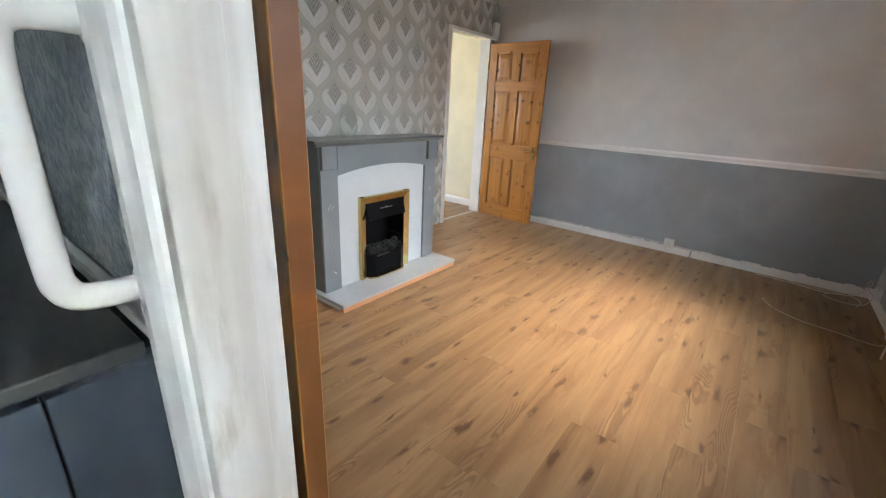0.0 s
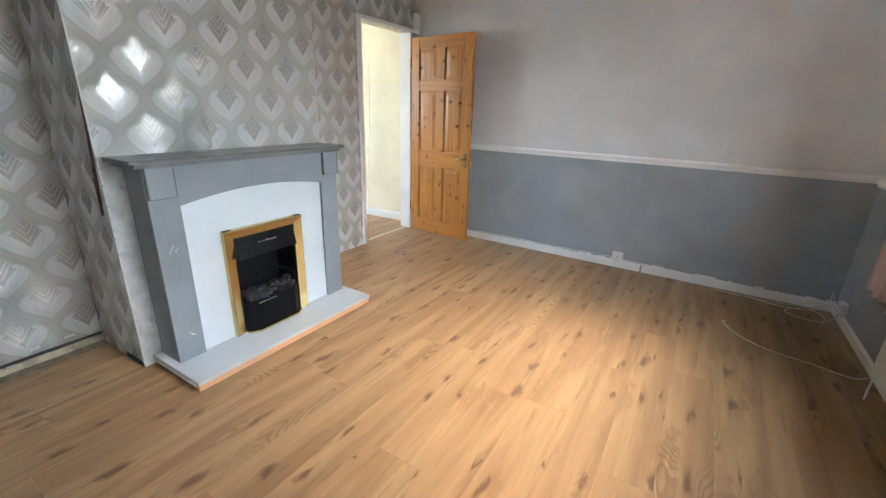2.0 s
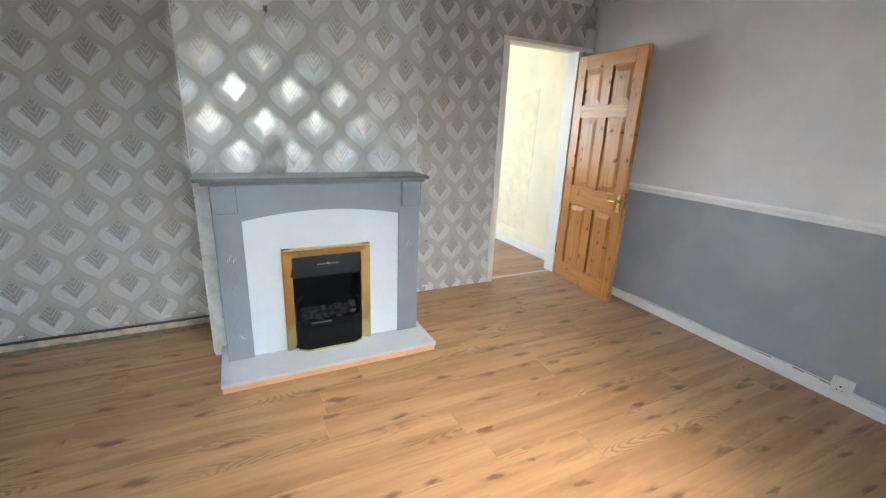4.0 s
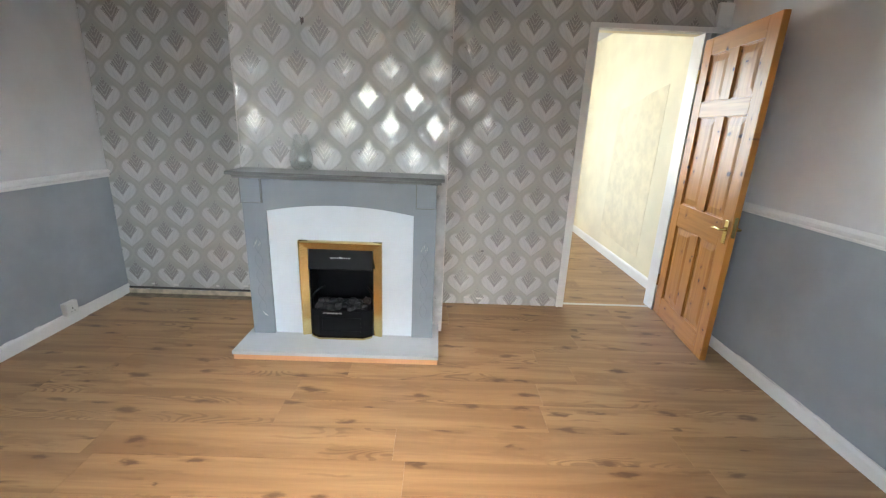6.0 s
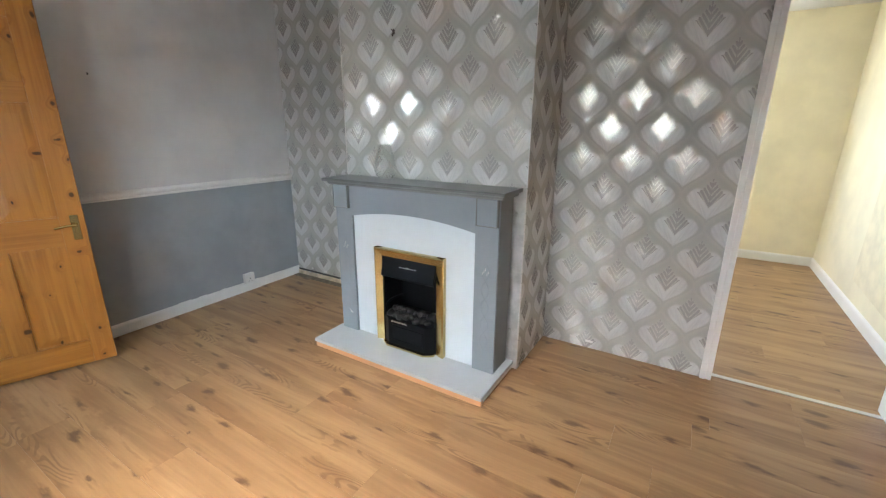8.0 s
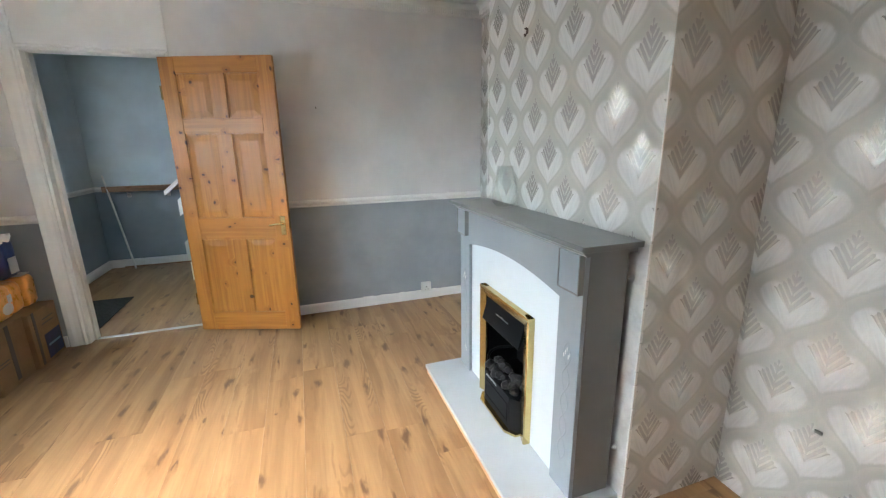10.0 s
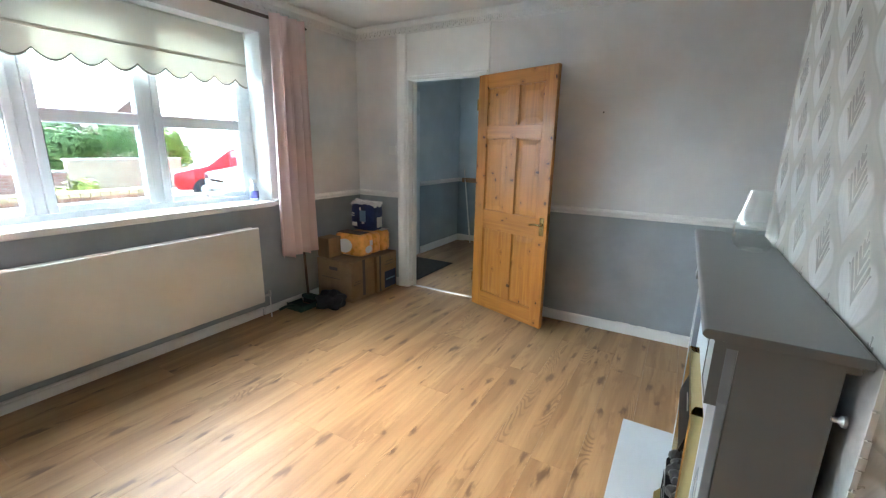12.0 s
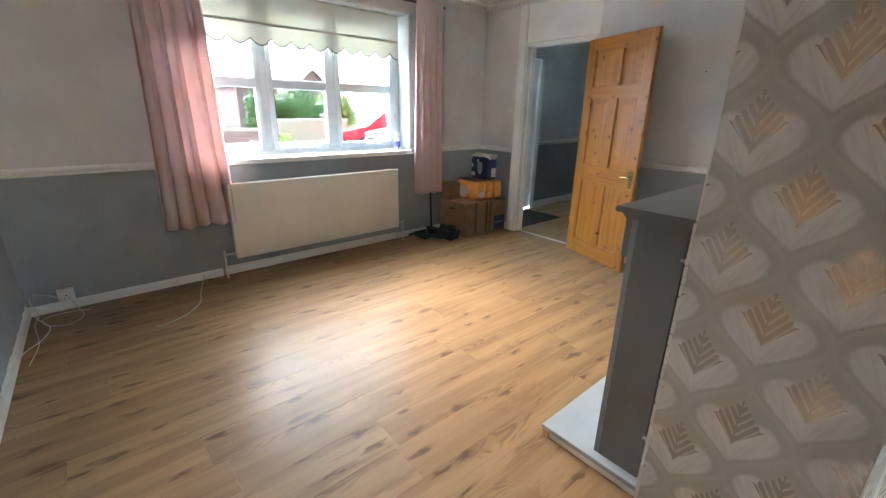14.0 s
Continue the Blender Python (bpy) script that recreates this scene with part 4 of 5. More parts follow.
part("convector_fins", bm, RAD, rad)
part("back_panel", box(RXF + 0.07, RXF + 0.088, RY0 + 0.01, RY1 - 0.01, RZ0, RZ1 - 0.005, 0.004), RAD, rad)
for y in (1.9, 2.9):
    part("wall_bracket", box(RXF + 0.088, EX, y, y + 0.03, 0.3, 0.7), RAD, rad)
for y, s in ((RY0, -1), (RY1, 1)):
    v = part("valve", merge(tube([(RXF + 0.045, y, RZ0 + 0.035), (RXF + 0.045, y + s * 0.075, RZ0 + 0.035)], 0.009), turned(lathe([(0.009, -0.02), (0.011, 0.0), (0.011, 0.02), (0.008, 0.034)], 14), Matrix.Translation((RXF + 0.045, y + s * 0.078, RZ0 + 0.035)))), CHROME, rad, "steel valve", smooth=True)
    part("pipe", tube([(RXF + 0.045, y + s * 0.078, RZ0 + 0.02), (RXF + 0.045, y + s * 0.078, 0.0)], 0.005), WHITE, v, smooth=True)
thing("heating_pipe", "thin white painted pipe along the skirting", "pipe", bm=tube([(0.874, 1.53, 0.071), (0.874, 3.27, 0.071)], 0.008), mats=WHITE, smooth=True)

# ---- fireplace ----
fp = thing("fireplace", "grey painted fire surround with white back panel and grey hearth", "fireplace")
SX = -2.14
hearth = part("hearth", box(BX + 0.006, -1.915, 1.503, 2.700, 0.034, 0.056, 0.003), HEARTH, fp, "pale grey painted hearth slab")
part("hearth_front", box(-1.950, -1.922, 1.508, 2.695, 0.0, 0.034, 0.001), TRIMWOOD, hearth, "orange wood hearth front")
part("hearth_core", box(BX + 0.01, -1.950, 1.515, 2.69, 0.0, 0.034), WHITE, hearth)
LY = (1.540, 1.672, 2.528, 2.660)
for a, b in ((LY[0], LY[1]), (LY[2], LY[3])):
    leg = part("leg", box(SX - 0.018, SX, a, b, 0.056, 0.90, 0.002), SURROUND, fp)
    # carved lattice: two waving strands with a border
    bm = bmesh.new()
    yc = (a + b) / 2
    for ph in (0, math.pi):
        prev = None
        for i in range(61):
            z = 0.19 + i * 0.50 / 60
            y = yc + 0.022 * math.sin(ph + i / 60 * math.tau * 2.5)
            cur = [bm.verts.new((SX + dx, y + dy, z)) for dx, dy in ((-0.001, -0.005), (0.0013, -0.0015), (0.0013, 0.0015), (-0.001, 0.005))]
            if prev:
                for j in range(3):
                    bm.faces.new((prev[j], prev[j + 1], cur[j + 1], cur[j]))
            prev = cur
    part("carving", bm, SURROUND, leg, smooth=True)
    chips = bmesh.new()
    for k in range(5):
        bx(chips, SX, SX + 0.0015, yc - 0.018 + 0.009 * k, yc - 0.0165 + 0.009 * k, 0.625 + 0.013 * (k % 3), 0.641 + 0.013 * (k % 3))
    part("chipped_carving", chips, PAPERWHITE, leg, "chipped carving showing white")
    if a == LY[0]:
        part("chipped_paint", merge(*[turned(box(0, 0.0012, -0.001, 0.001, 0, 0.02), pose(SX, 1.62 + 0.008 * k, 0.19 - 0.006 * k, 40 + 12 * k)) for k in range(3)]), PAPERWHITE, leg, "small white scratches")
outline = [(LY[1], 0.842)]
for i in range(1, 24):
    s = i / 24
    outline.append((LY[1] + (LY[2] - LY[1]) * s, 0.842 + 0.044 * (1 - (2 * s - 1) ** 2)))
outline += [(LY[2], 0.842), (LY[2], 0.90), (LY[3], 0.90), (LY[3], 1.028), (LY[0], 1.028), (LY[0], 0.90), (LY[1], 0.90)]
part("header", prism(outline, "x", SX - 0.018, SX), SURROUND, fp)
for a, b in ((1.546, 1.656), (2.544, 2.654)):
    cb = part("corbel", box(SX, SX + 0.020, a, b, 0.893, 1.028, 0.003), SURROUND, fp)
    # Corbel outline and side grooves are dark strips that paint in crease shade.
    part("outline", merge(box(SX, SX + 0.0215, a - 0.0045, a, 0.889, 1.028), box(SX, SX + 0.0215, b, b + 0.0045, 0.889, 1.028), box(SX, SX + 0.0215, a, b, 0.8885, 0.893)), SHELF, cb, "darker grey strips drawing the shade round the corbel")
    for s in (a, b):
        for k in range(3):
            d = 0.004 + 0.006 * k
            part("groove_shade", box(SX + d, SX + d + 0.002, s - 0.0012, s + 0.0012, 0.898, 1.02), GAP, cb)
# Sides are darker than the front: their shade is in the colour.
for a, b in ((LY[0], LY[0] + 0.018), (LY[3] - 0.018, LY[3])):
    part("side_panel", box(BX + 0.028, SX - 0.019, a, b, 0.056, 1.028, 0.002), SHELF, fp, "dark grey side panel, its shade put into the colour")
part("mantel_shelf", prism([(BX + 0.008, 1.047), (-2.100, 1.047), (-2.092, 1.054), (-2.095, 1.064), (-2.100, 1.067), (BX + 0.008, 1.067)], "y", 1.478, 2.700, 0.0015), SHELF, fp, "dark grey mantel shelf")
part("shelf_moulding", prism([(BX + 0.016, 1.028), (-2.128, 1.028), (-2.118, 1.036), (-2.110, 1.047), (BX + 0.016, 1.047)], "y", 1.505, 2.682), SHELF, fp)
PXF = SX - 0.02
part("back_panel", prism([(1.66, 0.056), (1.88, 0.056), (1.88, 0.64), (2.31, 0.64), (2.31, 0.056), (2.54, 0.056), (2.54, 0.9), (1.66, 0.9)], "x", PXF - 0.02, PXF), BACKPANEL, fp, "white painted back panel")
for y in (1.532, 2.668):
    for z in (0.25, 0.93):
        part("fixing_screw", turned(lathe([(0.011, 0), (0.011, 0.006), (0.005, 0.012), (0.005, 0.02)], 12), Matrix.Translation((BX + 0.014, y, z)) @ pose(0, 0, 0, 0, 90)), CHROME, fp, smooth=True)

fire = thing("electric_fire", "brass framed black inset fire with a bed of coals", "fire")
BF = (1.848, 2.343, 0.060, 0.672)


def brass_side(y_out, y_in):
    return prism([(PXF + 0.001, y_out), (PXF + 0.030, y_out), (PXF + 0.034, y_out + (y_in - y_out) * 0.15), (PXF + 0.020, y_in), (PXF + 0.001, y_in)], "z", BF[2], BF[3])


part("brass_side", brass_side(BF[0], BF[0] + 0.052), BRASS, fire, "polished brass frame side")
part("brass_side", brass_side(BF[1], BF[1] - 0.052), BRASS, fire, "polished brass frame side")
part("brass_top", prism([(PXF + 0.002, BF[3]), (PXF + 0.031, BF[3]), (PXF + 0.035, BF[3] - 0.008), (PXF + 0.019, BF[3] - 0.050), (PXF + 0.002, BF[3] - 0.050)], "y", BF[0] + 0.001, BF[1] - 0.001), BRASS, fire, "polished brass frame top")
FI0, FI1 = BF[0] + 0.052, BF[1] - 0.052
bk = BX + 0.008
part("firebox", merge(box(bk, bk + 0.006, FI0 - 0.01, FI1 + 0.01, 0.058, 0.63), box(bk, PXF + 0.01, FI0 - 0.006, FI0, 0.058, 0.63), box(bk, PXF + 0.01, FI1, FI1 + 0.006, 0.058, 0.63), box(bk, PXF + 0.01, FI0, FI1, 0.624, 0.63), box(bk, PXF + 0.01, FI0, FI1, 0.057, 0.062)), BLACK, fire)
part("hood", prism([(bk + 0.01, 0.622), (PXF + 0.012, 0.622), (PXF + 0.045, 0.505), (PXF + 0.038, 0.500), (PXF - 0.002, 0.60), (bk + 0.01, 0.60)], "y", FI0 + 0.006, FI1 - 0.006, 0.002), BLACK, fire, "black sloping hood")
bm = bmesh.new()
for k in range(9):
    y = 2.035 + k * 0.0135
    bx(bm, PXF + 0.0235, PXF + 0.0265, y, y + (0.008 if k % 4 else 0.012), 0.570, 0.574 + (0.006 if k == 4 else 0))
part("hood_marks", turned(bm, Matrix.Translation((0.0025, 0, 0))), CHROME, fire, "row of small silver marks")
FR = [(FI0 + 0.008, PXF - 0.01), (FI0 + 0.008, PXF + 0.018), (FI0 + 0.06, PXF + 0.052), (FI1 - 0.06, PXF + 0.052), (FI1 - 0.008, PXF + 0.018), (FI1 - 0.008, PXF - 0.01)]
part("fret", prism([(x, y) for y, x in FR], "z", 0.066, 0.238, 0.003), BLACK, fire, "black bowed front fret")
bm = bmesh.new()
for y0, y1, z0, z1 in ((FI0 + 0.075, FI1 - 0.075, 0.19, 0.194), (FI0 + 0.075, FI1 - 0.075, 0.10, 0.104), (FI0 + 0.075, FI0 + 0.079, 0.104, 0.19), (FI1 - 0.079, FI1 - 0.075, 0.104, 0.19)):
    bx(bm, PXF + 0.052, PXF + 0.055, y0, y1, z0, z1)
part("fret_moulding", bm, BLACK, fire)
bm = bmesh.new()
for k in range(13):
    y = FI0 + 0.085 + k * 0.009
    bx(bm, PXF + 0.0525, PXF + 0.0545, y, y + 0.006, 0.218 + 0.002 * (k % 3), 0.225 + 0.004 * (k % 2))
part("fret_marks", bm, CHROME, fire, "glinting pierced pattern")
part("brass_foot", prism([(x + 0.024, y) for y, x in FR], "z", 0.0565, 0.068, 0.001), BRASS, fire, "thin brass strip at the foot")
for s, y in ((1, FI0 + 0.012), (-1, FI1 - 0.012)):
    part("basket_arm", tube([(PXF + 0.012, y, 0.235), (PXF + 0.0, y + s * 0.002, 0.30), (PXF - 0.05, y + s * 0.012, 0.325), (PXF - 0.11, y + s * 0.05, 0.335)], 0.007), BLACK, fire, smooth=True)
rng = random.Random(5)
for k in range(16):
    bm = bmesh.new()
    bmesh.ops.create_icosphere(bm, subdivisions=2, radius=rng.uniform(0.021, 0.031))
    for v in bm.verts:
        v.co *= 1 + 0.35 * (noise.noise(v.co * 40 + Vector((k * 3.1, 0, 0))))
        v.co.z *= 0.8
    yy = FI0 + 0.055 + (k % 8) * (FI1 - FI0 - 0.11) / 7 + rng.uniform(-0.006, 0.006)
    xx = PXF + 0.018 - (k // 8) * 0.045 + rng.uniform(-0.006, 0.006)
    part("coal", turned(bm, Matrix.Translation((xx, yy, 0.248 + (k // 8) * 0.018 + rng.uniform(0, 0.014)))), COAL, fire)
part("coal_tray", box(bk + 0.01, PXF + 0.01, FI0 + 0.01, FI1 - 0.01, 0.20, 0.23), BLACK, fire)

# glass vase on the mantel
vz = [(0.024, 0.0), (0.042, 0.004), (0.060, 0.026), (0.068, 0.056), (0.065, 0.088), (0.055, 0.130), (0.044, 0.170), (0.037, 0.205)]
inner = [(r - 0.0022, z + (0.004 if z < 0.02 else 0)) for r, z in vz][::-1]
thing("glass_vase", "clear glass bulb vase standing on the mantel shelf", "vase", Matrix.Translation((-2.255, 1.858, 1.0675)), bm=lathe(vz + [(0.036, 0.2062)] + inner[:-1] + [(0.018, 0.0055)], 40), mats=VASE, smooth=True)

# hook left in the chimney breast
hk = thing("wall_hook", "small dark metal picture hook on the wallpaper", "hook")
part("plate", box(BX, BX + 0.003, 1.866, 1.884, 1.872, 1.895, 0.001), ROD, hk)
part("pin", merge(tube([(BX, 1.869, 1.892), (BX + 0.012, 1.869, 1.897)], 0.003), tube([(BX, 1.881, 1.892), (BX + 0.012, 1.881, 1.897)], 0.003)), ROD, hk)
part("bend", tube([(BX + 0.003, 1.875, 1.88), (BX + 0.012, 1.875, 1.862), (BX + 0.016, 1.875, 1.872)], 0.003), ROD, hk)
structure("trim_wall_mark", merge(box(WX, WX + 0.002, 3.012, 3.034, 0.436, 0.447), box(-1.452, -1.445, SY, SY + 0.004, 1.66, 1.672)), GAP, "small dark marks on the walls")

# sockets and cables


def socket(name, label, m, w=0.147, plug=False):
    s = thing(name, label, "socket", m, group="wall sockets")
    part("back_box", box(-w / 2, w / 2, 0, 0.028, 0, 0.086, 0.003), PLASTIC, s)
    part("face_plate", box(-w / 2 + 0.001, w / 2 - 0.001, 0.0285, 0.036, 0.001, 0.085, 0.0025), PLASTIC, s)
    for o in ((-0.036, 0.036) if w > 0.1 else (0,)):
        part("rocker", box(o - 0.008, o + 0.008, 0.036, 0.0395, 0.058, 0.074, 0.001), PLASTIC, s)
        part("pin_slot", merge(box(o - 0.004, o + 0.004, 0.036, 0.0363, 0.04, 0.049), box(o - 0.015, o - 0.009, 0.036, 0.0363, 0.02, 0.026), box(o + 0.009, o + 0.015, 0.036, 0.0363, 0.02, 0.026)), GAP, s)
    return s


socket("wall_socket", "white surface-mounted socket just above the skirting", pose(-0.59, north(-0.59), 0.055, 0, 0, 180), 0.088)
socket("wall_socket", "white surface-mounted double socket beside the skirting's end", pose(-2.285, SY + 0.001, 0.072, 0, 0, 0), 0.088)
socket("wall_socket", "white surface-mounted socket with loose cables beside the corner", pose(EX, 4.27, 0.064, 0, 0, 90), 0.088)
sw = thing("light_switch", "white light switch beside the door frame", "light switch")
part("plate", box(0.425, 0.507, SY, SY + 0.01, 1.32, 1.405, 0.003), PLASTIC, sw)
part("rocker", box(0.456, 0.472, SY + 0.01, SY + 0.014, 1.35, 1.375, 0.001), PLASTIC, sw)


def cable(label, pts, r=0.0032, mat=FLEX):
    thing("cable", label, "cable", bm=tube(pts, r, 8), mats=mat, smooth=True, group="loose cables")


cable("cream aerial cable curling loose on the floor", [(0.86, 3.44, 0.06), (0.80, 3.47, 0.006), (0.62, 3.52, 0.004), (0.44, 3.56, 0.004), (0.30, 3.66, 0.004), (0.24, 3.76, 0.004), (0.215, 3.83, 0.005), (0.235, 3.845, 0.005)])
cable("cream cable looping out of the corner", [(0.865, 4.25, 0.07), (0.82, 4.22, 0.01), (0.70, 4.20, 0.004), (0.60, 4.27, 0.004), (0.66, 4.38, 0.004), (0.78, 4.40, 0.004), (0.82, 4.30, 0.004), (0.78, 4.16, 0.004)])
cable("white cable draped along the top of the skirting", [(-2.0, north(-2.0) - 0.012, 0.080), (-1.6, north(-1.6) - 0.013, 0.084), (-1.2, north(-1.2) - 0.012, 0.079), (-0.8, north(-0.8) - 0.015, 0.090), (-0.45, north(-0.45) - 0.014, 0.082), (-0.1, north(-0.1) - 0.02, 0.072), (0.25, north(0.25) - 0.03, 0.032), (0.45, north(0.45) - 0.09, 0.004), (0.62, north(0.62) - 0.12, 0.004), (0.80, north(0.80) - 0.05, 0.012), (0.86, north(0.86) - 0.03, 0.082)], 0.003, PLASTIC)
cable("thin cream cable hanging from the corner socket", [(0.868, 4.30, 0.075), (0.83, 4.33, 0.13), (0.85, 4.42, 0.16), (0.87, 4.45, 0.11), (0.80, 4.42, 0.03), (0.70, 4.44, 0.004), (0.4, 4.41, 0.004), (0.15, 4.44, 0.004)], 0.0028)

# ---- boxes in the corner ----
cb = thing("cardboard_box", "brown cardboard box stacked with packs, taped", "box")
part("carton", box(0.45, 0.875, 0.60, 0.925, 0.0, 0.375, 0.004), CARD, cb)
part("tape", box(0.4485, 0.4505, 0.740, 0.775, 0.03, 0.3755), CARD_DARK, cb, "dark printed tape band")
for b in ((0.4487, 0.4505, 0.80, 0.90, 0.16, 0.165), (0.4487, 0.4505, 0.80, 0.88, 0.18, 0.185), (0.62, 0.72, 0.9245, 0.9262, 0.28, 0.31), (0.60, 0.82, 0.9245, 0.9262, 0.20, 0.205)):
    part("print", box(*b), CARD_DARK, cb)
cb2 = thing("cardboard_box", "brown cardboard box with a dark blue printed panel", "box")
part("carton", box(0.425, 0.875, 0.285, 0.595, 0.0, 0.37, 0.004), CARD, cb2)
part("blue_panel", box(0.4235, 0.4255, 0.30, 0.48, 0.02, 0.19), NAVY, cb2, "dark blue printed panel")
part("tape", box(0.4232, 0.4252, 0.535, 0.56, 0.01, 0.3705), CARD_DARK, cb2)
part("print", box(0.4234, 0.4252, 0.32, 0.46, 0.10, 0.115), SKYBLUE, cb2)
for b in ((0.4234, 0.4252, 0.34, 0.48, 0.26, 0.265), (0.4234, 0.4252, 0.34, 0.46, 0.29, 0.295)):
    part("print", box(*b), CARD_DARK, cb2)
cb3 = thing("cardboard_box", "small brown cardboard box behind the orange packs", "box", bm=box(0.74, 0.885, 0.73, 0.90, 0.376, 0.56, 0.004), mats=CARD)


def soft_pack(name, label, x0, x1, y0, y1, z0, z1, mat, seed, face=None):
    """A plastic-wrapped pack with puffed, creased faces."""
    bm = box(x0, x1, y0, y1, z0, z1)
    bmesh.ops.subdivide_edges(bm, edges=bm.edges[:], cuts=7, use_grid_fill=True)
    c, h = Vector(((x0 + x1) / 2, (y0 + y1) / 2, (z0 + z1) / 2)), Vector(((x1 - x0) / 2, (y1 - y0) / 2, (z1 - z0) / 2))
    for v in bm.verts:
        q = Vector(((v.co.x - c.x) / h.x, (v.co.y - c.y) / h.y, (v.co.z - c.z) / h.z))
        r = max(abs(q.x), abs(q.y), abs(q.z)) / max(0.001, (abs(q.x) ** 7 + abs(q.y) ** 7 + abs(q.z) ** 7) ** (1 / 7))
        k = 0.975 * r + 0.022 * noise.noise(v.co * 22 + Vector((seed, 0, 0)))
        z = c.z + q.z * h.z * k
        v.co = Vector((c.x + q.x * h.x * k, c.y + q.y * h.y * k, max(z, z0)))
    return thing(name, label, "pack", bm=bm, mats=mat, smooth=True, group="packs on the boxes")


p = soft_pack("nappy_pack", "orange plastic-wrapped pack with a white oval", 0.47, 0.83, 0.565, 0.745, 0.376, 0.595, ORANGE, 1)
bm = bmesh.new()
bmesh.ops.create_circle(bm, cap_ends=True, segments=28, radius=1.0)
bm2 = bm.copy()
part("oval_print", turned(bm, Matrix.Translation((0.69, 0.7465, 0.475)) @ pose(0, 0, 0, 90, 8, 0) @ Matrix.Diagonal((0.095, 0.068, 1, 1))), PAPERWHITE, p, "white oval print")
for k in range(3):
    part("side_print", box(0.4685, 0.4705, 0.60 + 0.014 * k, 0.609 + 0.014 * k, 0.48, 0.53), PAPERWHITE, p)
part("oval_print", turned(bm2, Matrix.Translation((0.469, 0.655, 0.45)) @ pose(0, 0, 0, 90, 0, 90) @ Matrix.Diagonal((0.05, 0.035, 1, 1))), PAPERWHITE, p)
part("dark_print", box(0.52, 0.80, 0.59, 0.72, 0.592, 0.597, 0.001), DARKRED, p)
soft_pack("nappy_pack", "orange plastic-wrapped pack beside another pack", 0.49, 0.83, 0.435, 0.56, 0.371, 0.58, ORANGE, 4)
p3 = soft_pack("nappy_pack", "orange plastic-wrapped pack, white on top", 0.48, 0.83, 0.295, 0.43, 0.371, 0.59, ORANGE, 9)
part("white_top", box(0.50, 0.80, 0.31, 0.415, 0.587, 0.592, 0.002), PAPERWHITE, p3, "white printed top")
p = soft_pack("tissue_pack", "navy blue plastic pack with a pale print", 0.49, 0.80, 0.39, 0.54, 0.59, 0.86, NAVY, 7)
part("print", box(0.60, 0.67, 0.536, 0.545, 0.68, 0.79, 0.003), SKYBLUE, p, "pale blue print")
for b in ((0.71, 0.77, 0.534, 0.542, 0.63, 0.67, 0.002), (0.485, 0.494, 0.43, 0.50, 0.63, 0.73, 0.002)):
    part("print", box(*b), PAPERWHITE, p, "white print")

bm = box(0.495, 0.795, 0.405, 0.525, 0.835, 0.872)
bmesh.ops.subdivide_edges(bm, edges=bm.edges[:], cuts=9, use_grid_fill=True)
for v in bm.verts:
    v.co += Vector((0.35, 0.3, 0.9)) * 0.03 * noise.noise(v.co * 26)
part("gathered_top", bm, PAPERWHITE, p, "crumpled white gathered top", smooth=True)
for x0, z0, w, h in ((0.618, 0.66, 0.03, 0.05), (0.655, 0.79, 0.02, 0.03), (0.74, 0.75, 0.03, 0.012), (0.74, 0.73, 0.04, 0.008)):
    part("print", box(x0, x0 + w, 0.537, 0.5445, z0, z0 + h, 0.002), PAPERWHITE, p, "white print")

# broom, dustpan and bag
br = thing("broom", "dark broom leaning behind the curtain", "broom")
part("handle", tube([(0.80, 1.12, 0.06), (0.868, 1.10, 0.90)], 0.011), ROD, br, smooth=True)
part("head", box(0.70, 0.86, 1.08, 1.15, 0.045, 0.08, 0.01), GREENPL, br)
bm = bmesh.new()
for i in range(40):
    x, y = 0.71 + 0.14 * (i % 20) / 19, 1.10 + 0.03 * (i // 20)
    bx(bm, x - 0.003, x + 0.003, y - 0.006, y + 0.006, 0.0, 0.046)
part("bristles", bm, BIN, br)
dp = thing("dustpan", "dark green plastic dustpan on the floor", "dustpan")
part("pan", merge(box(0.66, 0.84, 1.16, 1.33, 0.0, 0.008, 0.002), box(0.66, 0.84, 1.322, 1.33, 0.008, 0.06, 0.002), box(0.66, 0.668, 1.16, 1.322, 0.008, 0.05, 0.002), box(0.832, 0.84, 1.16, 1.322, 0.008, 0.05, 0.002)), GREENPL, dp)
part("grip", tube([(0.75, 1.335, 0.05), (0.76, 1.40, 0.06), (0.77, 1.46, 0.05)], 0.012), GREENPL, dp, smooth=True)
bm = bmesh.new()
bmesh.ops.create_icosphere(bm, subdivisions=4, radius=1)
for v in bm.verts:
    v.co *= 1 + 0.35 * noise.noise(v.co * 1.8) + 0.07 * noise.noise(v.co * 6)
    v.co = Vector((0.565 + v.co.x * 0.125, 1.08 + v.co.y * 0.125, max(0.0, 0.055 + v.co.z * 0.085)))
thing("plastic_bag", "crumpled black plastic bag on the floor", "bag", bm=bm, mats=BIN, smooth=True)

# spray bottle on the sill
bt = thing("spray_bottle", "white and blue spray bottle on the window sill", "bottle", Matrix.Translation((1.0, 1.435, WIN_Z0 + 0.0445)))
part("bottle", lathe([(0.030, 0), (0.034, 0.006), (0.034, 0.09), (0.026, 0.115), (0.014, 0.13), (0.014, 0.145)], 20), paint("milky_plastic", (0.55, 0.6, 0.68), 0.3), bt, smooth=True)
part("label", lathe([(0.0345, 0.025), (0.0345, 0.085)], 20, False), paint("blue_label", (0.08, 0.09, 0.35), 0.4), bt, "blue label", smooth=True)
